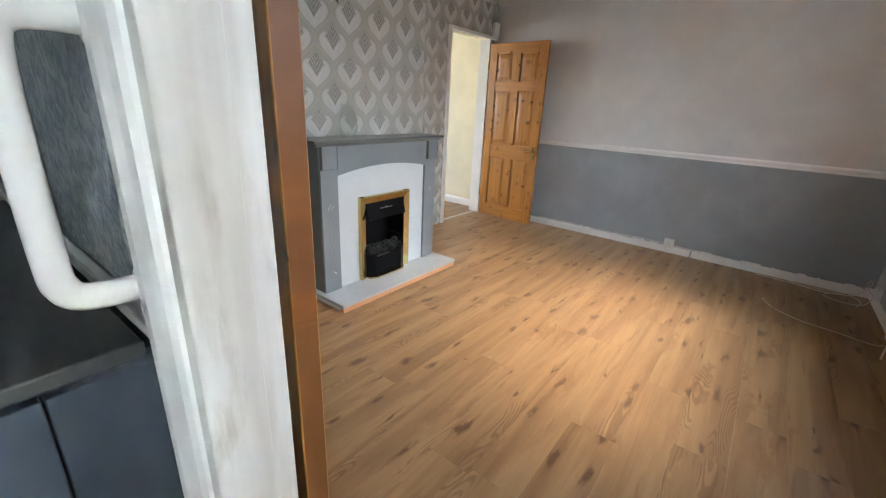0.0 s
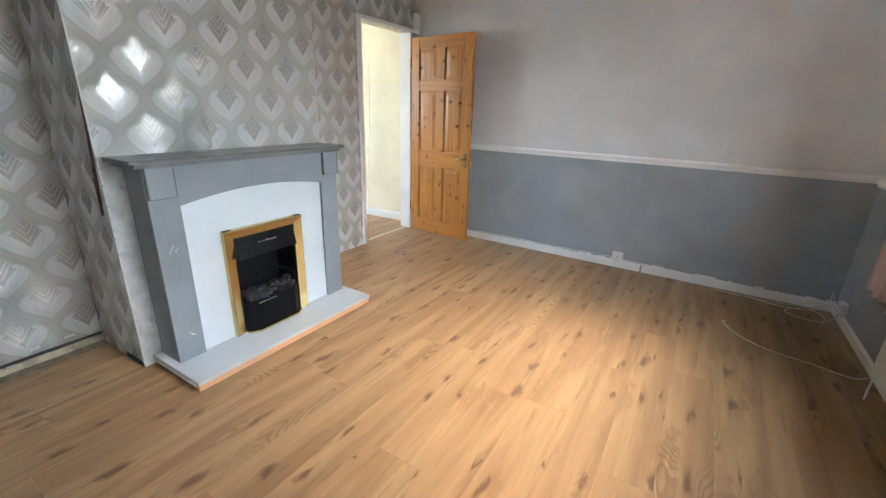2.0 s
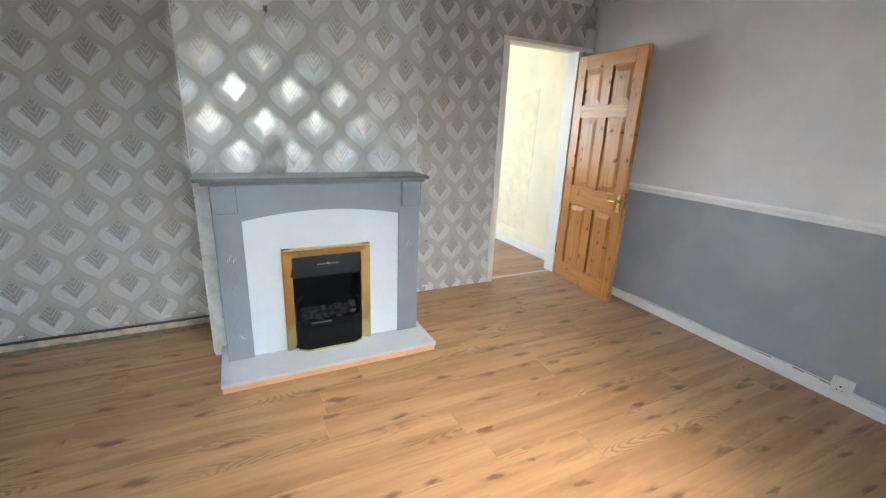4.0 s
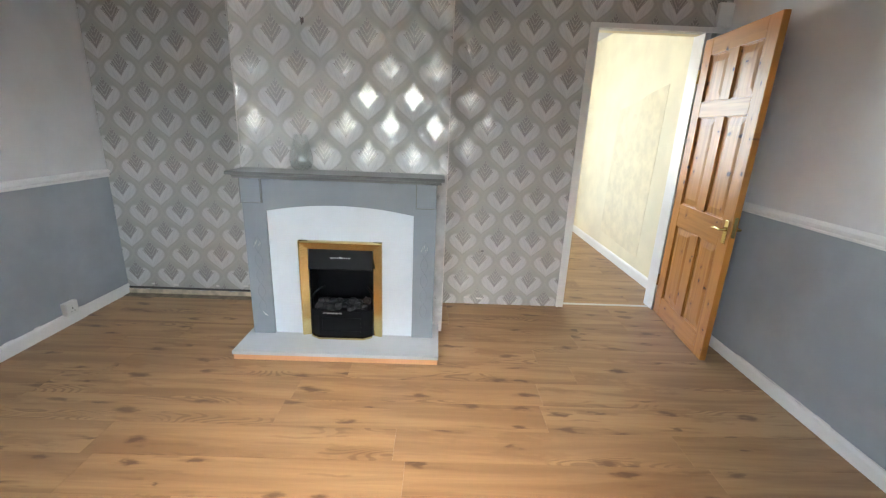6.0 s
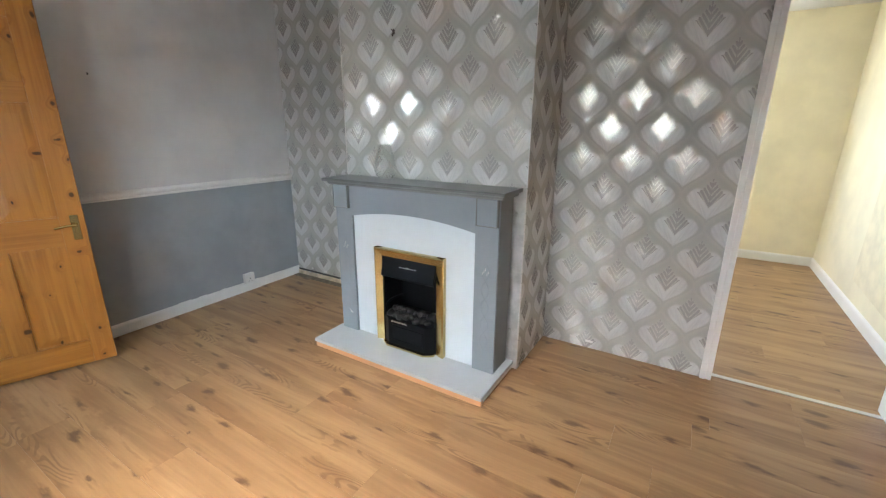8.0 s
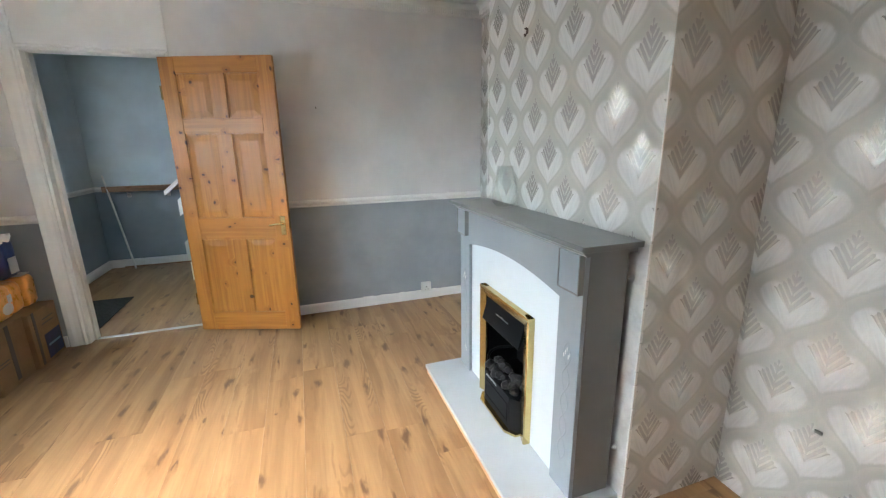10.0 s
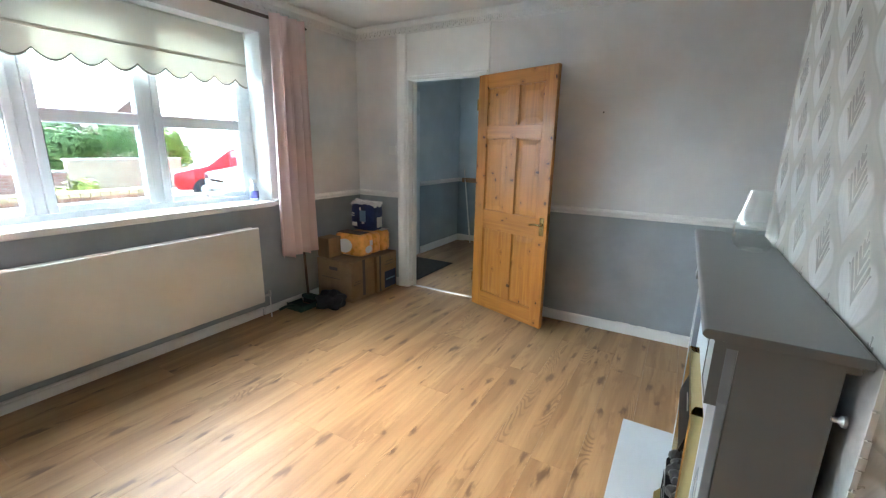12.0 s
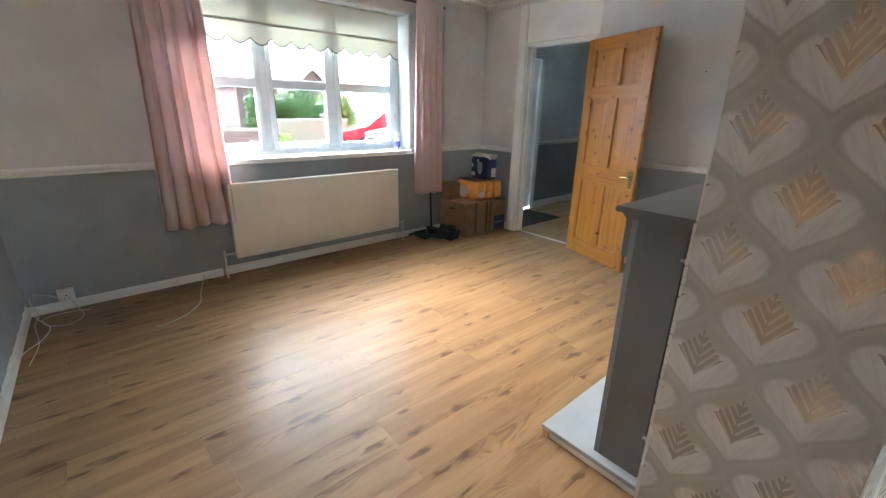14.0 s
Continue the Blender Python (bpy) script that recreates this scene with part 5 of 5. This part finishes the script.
part("trigger_head", merge(box(-0.012, 0.012, -0.03, 0.02, 0.145, 0.175, 0.005), box(-0.004, 0.004, 0.018, 0.026, 0.12, 0.155, 0.002)), PLASTIC, bt)

# ---- hall ----
hr = thing("wall_handrail", "wooden handrail strip on the hall wall", "handrail")
part("rail", box(-2.4, 0.86, HALL_S + 0.03, HALL_S + 0.06, 0.90, 0.965, 0.008), HANDRAIL, hr)
for x in (-0.6, 0.22, 0.62):
    part("bracket", merge(tube([(x, HALL_S, 0.86), (x, HALL_S + 0.035, 0.865), (x, HALL_S + 0.045, 0.90)], 0.006), box(x - 0.02, x + 0.02, HALL_S, HALL_S + 0.004, 0.83, 0.88, 0.001)), CHROME, hr)
structure("trim_hall_dado", merge(run_along(RAIL, "y", HALL_E, HALL_S, FD0 - 0.06, -1), run_along(RAIL, "x", HALL_S, -3.0, HALL_E, 1), run_along(RAIL, "x", HY, -3.0, DX0 - 0.1, -1)), WHITE, "white dado rail in the hall")
structure("baseboard_hall", merge(run_along(SKIRT, "y", HALL_E, HALL_S, FD0 - 0.06, -1), run_along(SKIRT, "x", HALL_S, -3.0, HALL_E, 1)), WHITE, "white skirting board in the hall")
structure("trim_hall_strip", box(-0.2, 0.80, HALL_S + 0.017, HALL_S + 0.045, 0.0, 0.014, 0.003), HANDRAIL, "brown wooden strip at the foot of the hall wall")
fd = thing("door_front", "white panelled front door with lever handle and an added glazed light", "", kind="structure")
HX = HALL_E + 0.02
part("leaf", merge(box(HX, HX + 0.045, FD0 + 0.05, FD1 - 0.05, 0.02, 1.42, 0.004), box(HX, HX + 0.045, FD0 + 0.05, FD0 + 0.2, 1.42, 2.0, 0.004), box(HX, HX + 0.045, FD1 - 0.2, FD1 - 0.05, 1.42, 2.0, 0.004), box(HX, HX + 0.045, FD0 + 0.2, FD1 - 0.2, 1.88, 2.0, 0.004)), UPVC, fd)
# Glazed light is added to let brightness into the hall.
part("pane", box(HX + 0.018, HX + 0.024, FD0 + 0.2, FD1 - 0.2, 1.42, 1.88), glass("frosted_glass", (0.9, 0.95, 1.0), 0.35), fd)
for n2, b in (("frame_side", (FD0 - 0.03, FD0 + 0.048, 0.0, 2.05)), ("frame_side", (FD1 - 0.048, FD1 + 0.03, 0.0, 2.05)), ("frame_head", (FD0 - 0.03, FD1 + 0.03, 2.005, 2.06))):
    part(n2, box(HALL_E - 0.015, HALL_E + 0.07, *b, 0.004), UPVC, fd)
hd = part("lever_handle", box(HX - 0.010, HX, FD0 + 0.10, FD0 + 0.13, 1.08, 1.32, 0.003), CHROME, fd, "steel lever handle")
part("lever", tube([(HX - 0.012, FD0 + 0.115, 1.25), (HX - 0.05, FD0 + 0.115, 1.25), (HX - 0.055, FD0 + 0.17, 1.25), (HX - 0.055, FD0 + 0.23, 1.248)], 0.008), CHROME, hd, smooth=True)
# Fill lamp added at the pane to brighten the hall.
hall_fill = new("hall_fill_light", bpy.data.lights.new("hall_fill_light", "AREA"))
hall_fill.data.shape, hall_fill.data.size, hall_fill.data.size_y, hall_fill.data.energy, hall_fill.data.color = "RECTANGLE", 0.42, 0.44, 0.085, (0.86, 0.94, 1.0)
hall_fill.matrix_world = look((HX + 0.012, (FD0 + FD1) / 2, 1.65), (HX - 1.5, (FD0 + FD1) / 2 - 0.25, 1.1))
mat_t = thing("doormat", "charcoal ribbed doormat in the hall", "doormat")
part("backing", box(0.33, 0.92, -0.76, 0.08, 0.0, 0.008, 0.003), RUBBER, mat_t)
for i in range(20):
    part("rib", box(0.34, 0.91, -0.74 + 0.04 * i, -0.72 + 0.04 * i, 0.008, 0.011), RUBBER, mat_t)
thing("white_pole", "thin white pole leaning in the hall's corner", "pole", bm=tube([(0.66, -1.90, 0.0), (0.83, -1.98, 1.09)], 0.010), mats=PLASTIC, smooth=True)

stair = thing("staircase", "painted hall staircase with an open white board balustrade", "staircase")
SYA, SYB, RISE, GO = -1.12, HALL_S + 0.005, 0.19, 0.215
for i in range(9):
    part("step", merge(box(-0.17 - GO * (i + 1) - 0.0, -0.17 - GO * i + 0.02, SYB, SYA - 0.03, RISE * (i + 1) - 0.03, RISE * (i + 1), 0.004), box(-0.17 - GO * i - 0.02, -0.17 - GO * i, SYB, SYA - 0.03, RISE * i, RISE * (i + 1) - 0.03)), HALL_LO, stair)


def slope_board(x0, x1, z_at0, h, y0, y1):
    k = 0.88
    return prism([(x0, z_at0), (x0, z_at0 + h), (x1, z_at0 + h + k * (x0 - x1)), (x1, z_at0 + k * (x0 - x1))], "y", y0, y1, 0.002)


part("string", slope_board(-0.10, -2.0, 0.0, 0.20, SYA - 0.03, SYA), WHITE, stair, "white string board")
part("balustrade_board", slope_board(-0.08, -2.0, 0.26, 0.165, SYA - 0.02, SYA), WHITE, stair, "white sloping board")
part("balustrade_board", slope_board(-0.08, -2.0, 0.70, 0.165, SYA - 0.02, SYA), WHITE, stair, "white sloping board")
part("handrail", slope_board(0.02, -2.0, 0.92, 0.045, SYA - 0.035, SYA + 0.02), WHITE, stair, "white handrail")
for x in (-0.17, -0.75, -1.35):
    part("baluster", box(x - 0.02, x + 0.02, SYA - 0.05, SYA - 0.021, 0.88 * (-0.1 - x), 0.92 + 0.88 * (0.02 - x) + 0.01, 0.003), WHITE, stair)

CUPB = paint("dark_blue_grey_paint", (0.040, 0.054, 0.070), 0.45, 0.06, 0.1)
cup = thing("hall_cupboard", "low blue grey painted cupboard against the hall wall", "cupboard")
part("carcass", box(-1.75, -0.60, -0.32, HY - 0.004, 0.0, 0.980), CUPB, cup)
part("top", box(-1.77, -0.578, -0.34, HY - 0.026, 0.982, 1.003, 0.003), paint("dark_olive_grey_top", (0.06, 0.065, 0.06), 0.45), cup, "dark grey green top")
part("door_panel", box(-0.60, -0.582, 0.032, HY - 0.006, 0.03, 0.970, 0.002), CUPB, cup)
part("door_panel", box(-0.60, -0.582, -0.318, 0.029, 0.03, 0.970, 0.002), CUPB, cup)
structure("trim_hall_bead", box(-1.77, -0.56, HY - 0.022, HY - 0.001, 1.004, 1.028, 0.004), WHITE, "white bead along the hall wall above the cupboard")
gr = thing("grab_rail", "white moulded grab rail fixed beside the doorway", "grab rail")
part("bar", tube([(-0.59, 0.158, 1.373), (-0.59, 0.120, 1.376), (-0.59, 0.084, 1.370), (-0.59, 0.072, 1.342), (-0.59, 0.070, 1.25), (-0.59, 0.070, 1.13), (-0.59, 0.074, 1.094), (-0.59, 0.094, 1.077), (-0.59, 0.158, 1.073)], 0.0165, 16), PLASTIC, gr, smooth=True)
for z in (1.373, 1.073):
    part("flange", turned(lathe([(0.036, 0), (0.036, 0.006), (0.026, 0.014), (0.017, 0.018)], 24), Matrix.Translation((-0.59, HY, z)) @ pose(0, 0, 0, 90)), PLASTIC, gr, smooth=True)

# ---- outdoors ----
ASPH = paint("pale_concrete", (0.22, 0.215, 0.205), 0.9, 0.15, 0.4, scale=2)
structure("ground", box(1.21, 400, -300, 300, -0.35, -0.15), ASPH, "pale grey concrete forecourt and road")
structure("ground_behind", box(-400, 1.2, -300, 300, -0.45, -0.14), ASPH, "ground round the house")
structure("pavement", box(10.5, 12.4, -60, 60, -0.15, -0.03, 0.02), paint("concrete_paving", (0.38, 0.36, 0.33), 0.85, 0.1, 0.3, scale=2), "pale concrete pavement with a kerb")
RB = brick_mat("red_brick", (0.30, 0.13, 0.09), (0.38, 0.18, 0.12), (0.40, 0.36, 0.32))
BB = brick_mat("buff_brick", (0.46, 0.34, 0.20), (0.52, 0.40, 0.25), (0.50, 0.46, 0.40))
COP = paint("stone_coping", (0.48, 0.44, 0.36), 0.85, 0.12, 0.4, scale=5)


def garden_wall(label, mat, x, y0, y1, z1, coping=True):
    w = thing("garden_wall", label, "wall")
    part("brickwork", box(x, x + 0.22, y0, y1, -0.15, z1), mat, w)
    if coping:
        part("coping", box(x - 0.04, x + 0.26, y0 - 0.02, y1 + 0.02, z1, z1 + 0.07, 0.01), COP, w)
    return w


garden_wall("red brick garden wall with a pale coping", RB, 12.6, -1.15, 3.2, 0.55)
garden_wall("buff brick garden wall with a pale coping", BB, 12.62, -4.2, -1.2, 0.86)
gp = thing("gate_pier", "buff brick gate pier with a flat cap", "gate pier")
part("pier", box(12.55, 12.95, -3.75, -3.3, -0.15, 1.02), BB, gp)
part("cap", box(12.5, 13.0, -3.8, -3.25, 1.02, 1.10, 0.02), COP, gp)
nearw = thing("garden_wall", "low front garden wall topped with pale yellow bricks", "wall")
part("brickwork", box(5.0, 5.2, 0.2, 6.0, -0.15, 0.66), RB, nearw)
BRK = paint("yellow_brick", (0.52, 0.40, 0.22), 0.85, 0.15, 0.4, scale=12)
me = mesh("brick", box(-0.06, 0.26, -0.05, 0.05, 0, 0.07, 0.006), BRK)
for i in range(50):
    o = new("brick", me)
    o.parent, o.location = nearw, (4.99, 0.26 + i * 0.115, 0.66)


def shrub(name, label, m, size, count, mat, seed, trunk=True):
    """A shrub: stems and many small leaf blades in an uneven crown."""
    rng = random.Random(seed)
    t = thing(name, label, "shrub", m)
    bm = bmesh.new()
    lobes = [(Vector((rng.uniform(-0.7, 0.7) * size[0], rng.uniform(-0.75, 0.75) * size[1], rng.uniform(0.35, 0.8) * size[2])), rng.uniform(0.25, 0.42)) for _ in range(12)]
    for _ in range(count):
        c, r = rng.choice(lobes)
        d = Vector((rng.gauss(0, 1), rng.gauss(0, 1), rng.gauss(0, 1))).normalized()
        p = c + Vector((d.x * size[0], d.y * size[1], d.z * size[2] * 0.8)) * r * rng.uniform(0.6, 1.05)
        p.z = max(p.z, 0.05)
        a, b = d.orthogonal().normalized(), d.cross(d.orthogonal()).normalized()
        w = rng.uniform(0.035, 0.07)
        q = a * math.cos(rng.random() * 6) + b * math.sin(rng.random() * 6)
        s = d.cross(q).normalized()
        tilt = d * rng.uniform(-0.5, 0.5) * w
        bm.faces.new([bm.verts.new(v) for v in (p - q * w * 1.5, p + s * w * 0.6 + tilt, p + q * w * 1.5, p - s * w * 0.6 + tilt)])
    part("leaves", bm, mat, t)
    stems = []
    for c, r in lobes[:7]:
        stems.append(tube([(0, 0, 0), (c.x * 0.4, c.y * 0.4, c.z * 0.5), tuple(c)], 0.025, 6))
    part("stems", merge(*stems), HANDRAIL, t)
    return t


LEAF1 = leaf_mat("hedge_leaves", (0.06, 0.13, 0.025), (0.16, 0.26, 0.06))
LEAF2 = leaf_mat("bright_leaves", (0.18, 0.24, 0.03), (0.30, 0.34, 0.05))
shrub("bush", "rounded green bush behind the garden wall", pose(14.2, -2.6, -0.15), (1.0, 1.7, 2.3), 9000, LEAF1, 2)
shrub("bush", "yellow green conifer bush behind the wall", pose(15.2, -5.0, -0.15), (0.9, 0.9, 2.2), 4000, LEAF2, 4)
shrub("bush", "small green plant by the front wall", pose(5.6, 2.9, -0.15), (0.35, 0.6, 1.15), 1200, LEAF1, 6)
shrub("bush", "small yellow green plant by the front wall", pose(5.6, 1.2, -0.15), (0.3, 0.55, 1.05), 1000, LEAF2, 7)


def house(label, m, size, wall, roofc, wins, gable=True):
    """A house: walls, pitched roof, windows with frames and panes. Local x faces the viewer's side at 0."""
    w, dpt, ht, rh = size
    h = thing("house", label, "house", m)
    part("wall", merge(box(0, dpt, -w / 2, w / 2, -0.2, ht), prism([(-w / 2, ht), (w / 2, ht), (0, ht + rh)], "x", 0.0, 0.25) if gable else box(0.1, dpt - 0.1, -w / 2 + 0.1, w / 2 - 0.1, ht, ht + 0.05)), wall, h)
    if gable:
        for s in (-1, 1):
            part("roof", prism([(0, ht + rh + 0.12), (0, ht + rh), (s * (w / 2 + 0.3), ht - 0.2), (s * (w / 2 + 0.3), ht - 0.08)], "x", -0.3, dpt + 0.3), roofc, h)
    else:
        part("roof", prism([(-0.4, ht - 0.1), (dpt / 2, ht + rh), (dpt + 0.4, ht - 0.1), (dpt / 2, ht + rh - 0.15)], "y", -w / 2 - 0.3, w / 2 + 0.3), roofc, h)
    if not gable:
        part("chimney", box(dpt * 0.5, dpt * 0.5 + 0.6, -0.5, 0.4, ht + rh - 0.5, ht + rh + 0.9, 0.02), RB, h)
    for y, z, ww, hh in wins:
        f = part("window", merge(box(-0.04, 0.02, y - ww / 2, y - ww / 2 + 0.08, z, z + hh), box(-0.04, 0.02, y + ww / 2 - 0.08, y + ww / 2, z, z + hh), box(-0.04, 0.02, y - ww / 2 + 0.08, y + ww / 2 - 0.08, z, z + 0.08), box(-0.04, 0.02, y - ww / 2 + 0.08, y + ww / 2 - 0.08, z + hh - 0.08, z + hh), box(-0.03, 0.01, y - 0.03, y + 0.03, z + 0.08, z + hh - 0.08)), UPVC, h)
        part("pane", box(-0.012, 0.004, y - ww / 2 + 0.08, y + ww / 2 - 0.08, z + 0.08, z + hh - 0.08), paint("dark_window", (0.10, 0.12, 0.14), 0.1), f)
    return h


SLATE = paint("brown_roof_tile", (0.17, 0.11, 0.085), 0.8, 0.2, 0.5, scale=6)
RENDER_W = paint("white_render", (0.74, 0.74, 0.72), 0.85, 0.06, 0.3, scale=2)
house("red brick house far across the road with a timbered gable", pose(36, -13.4, -0.15), (4.4, 9, 2.7, 1.9), RB, SLATE, [(-0.9, 1.0, 1.1, 1.2), (0.9, 1.0, 1.1, 1.2)])
house("low white rendered bungalow across the road", pose(22, 7.5, -0.15), (9.0, 8, 2.5, 1.0), RENDER_W, SLATE, [(-3.3, 0.9, 1.3, 1.1), (-0.6, 0.9, 1.3, 1.1)], False)
gar = thing("garage", "brown brick garage with a narrow white window", "garage", pose(20, -3.3, -0.15))
part("wall", box(0, 4, -1.0, 1.0, -0.1, 2.35), brick_mat("brown_brick", (0.24, 0.11, 0.09), (0.30, 0.15, 0.11), (0.34, 0.3, 0.28)), gar)
part("roof", box(-0.15, 4.15, -1.15, 1.15, 2.35, 2.48, 0.02), SLATE, gar)
gw = part("window", box(-0.04, 0.02, 0.25, 0.55, 1.2, 2.0, 0.01), UPVC, gar)
part("pane", box(-0.05, -0.035, 0.31, 0.49, 1.26, 1.94), paint("garage_pane", (0.10, 0.12, 0.14), 0.1), gw)

fn = thing("wooden_fence", "brown timber fence panel beside the garden wall", "fence")
for i in range(9):
    part("board", box(14.6, 14.63, 0.3 + i * 0.16, 0.455 + i * 0.16, -0.15, 1.15, 0.004), HANDRAIL, fn)
for z in (0.1, 0.8):
    part("fence_rail", box(14.63, 14.69, 0.3, 1.74, z, z + 0.08), HANDRAIL, fn)

car = thing("car", "red parked hatchback on the drive across the road", "car", pose(9.6, -4.6, -0.15, 0, 0, 62))
CARP = paint("red_car_paint", (0.55, 0.02, 0.02), 0.2, 0.03, 0.0)
CGL = paint("car_glass", (0.35, 0.38, 0.40), 0.08, 0.02, 0.0)
prof = [(-1.95, 0.30), (1.90, 0.30), (2.0, 0.50), (1.95, 0.78), (1.15, 0.95), (0.55, 1.40), (-0.9, 1.46), (-1.75, 1.05), (-2.0, 0.80)]
body = prism(prof, "y", -0.84, 0.84)
for v in body.verts:
    if v.co.z > 1.0:
        v.co.y *= 0.80
bmesh.ops.bevel(body, geom=body.edges[:], offset=0.05, segments=3, profile=0.6, affect="EDGES")
part("body", body, CARP, car, smooth=True)
ws = bmesh.new()
ws.faces.new([ws.verts.new(p) for p in ((1.10, -0.70, 1.005), (1.10, 0.70, 1.005), (0.60, 0.60, 1.385), (0.60, -0.60, 1.385))])
bmesh.ops.solidify(ws, geom=ws.faces[:], thickness=-0.02)
part("windscreen", ws, CGL, car)
for s in (-1, 1):
    part("side_window", turned(box(-0.85, 0.55, -0.006, 0.006, 1.06, 1.34, 0.002), Matrix.Translation((0, s * 0.755, 0)) ), CGL, car)
    part("headlight", box(1.90, 2.0, s * 0.62 - 0.16, s * 0.62 + 0.16, 0.62, 0.76, 0.03), CHROME, car)
    for x in (-1.25, 1.25):
        wh = part("wheel", turned(lathe([(0.20, -0.09), (0.30, -0.09), (0.315, -0.05), (0.315, 0.05), (0.30, 0.09), (0.20, 0.09)], 24), Matrix.Translation((x, s * 0.76, 0.315)) @ pose(0, 0, 0, 90)), RUBBER, car, smooth=True)
        part("rim", turned(lathe([(0.05, -0.1), (0.2, -0.08), (0.2, 0.08), (0.05, 0.1)], 16), Matrix.Translation((x, s * 0.76, 0.315)) @ pose(0, 0, 0, 90)), CHROME, wh, smooth=True)
part("number_plate", box(1.985, 2.01, -0.26, 0.26, 0.42, 0.53, 0.003), PAPERWHITE, car)
part("grille", box(1.97, 2.005, -0.4, 0.4, 0.57, 0.63, 0.004), BLACK, car)
car2 = copy_thing(car, pose(8.3, -4.9, -0.15, 0, 0, 80))
tagged(car2, "pale parked hatchback standing close to the road")
car2.name = "car"
CARW = paint("white_car_paint", (0.72, 0.72, 0.70), 0.2, 0.02, 0.0)
for o in car2.children_recursive:
    if o.data.materials[0] == CARP:
        o.material_slots[0].link = "OBJECT"
        o.material_slots[0].material = CARW

# ---- laminate planks, last ----
PW, PL = 0.193, 1.285
plank_meshes = {}


def plank(parent, x0, x1, y0, y1):
    key = (round(x1 - x0, 4), round(y1 - y0, 4))
    if key not in plank_meshes:
        w, l = key
        e, t = 0.0006, 0.0007
        bm = bmesh.new()
        lo = [bm.verts.new(p) for p in ((0, 0, -0.011), (w, 0, -0.011), (w, l, -0.011), (0, l, -0.011))]
        md = [bm.verts.new(p) for p in ((0, 0, -t), (w, 0, -t), (w, l, -t), (0, l, -t))]
        hi = [bm.verts.new(p) for p in ((e, e * 0.4, 0), (w - e, e * 0.4, 0), (w - e, l - e * 0.4, 0), (e, l - e * 0.4, 0))]
        for i in range(4):
            j = (i + 1) % 4
            bm.faces.new((lo[i], lo[j], md[j], md[i]))
            bm.faces.new((md[i], md[j], hi[j], hi[i]))
        bm.faces.new(hi)
        plank_meshes[key] = mesh("plank", bm, OAK)
    o = new("plank", plank_meshes[key])
    o.parent, o.location = parent, (x0, y0, 0)


def lay(parent, x0, x1, y0, y1, holes=(), seed=1):
    rng = random.Random(seed)
    x = x0
    while x < x1 - 0.01:
        xe = min(x + PW, x1)
        y = y0 - (rng.random() * 0.8 + 0.2) * PL
        while y < y1 - 0.005:
            a, b = max(y, y0), min(y + PL, y1)
            spans = [(a, b)]
            for hx0, hx1, hy0, hy1 in holes:
                if x < hx1 and xe > hx0:
                    spans = [s for p, q in spans for s in ((p, min(q, hy0)), (max(p, hy1), q)) if s[1] - s[0] > 0.01]
            for p, q in spans:
                plank(parent, x, xe - 0.0004, p, q - 0.0004)
            y += PL
        x = xe


lay(floor, WX + 0.075, BX, SY, BY0, seed=1)
lay(floor, WX, BX, BY1, NY + 0.09, seed=2)
lay(floor, BX, EX, SY, NY + 0.08, seed=3)
lay(floor, DX0, DX1, HY, SY, seed=4)
lay(floor, WX - 0.12, WX, YD0, YD1, seed=5)
lay(hall_floor, -1.0, HALL_E, HALL_S, HY, seed=6)
lay(back_floor, -5.8, WX - 0.12, 3.4, 4.62, seed=7)
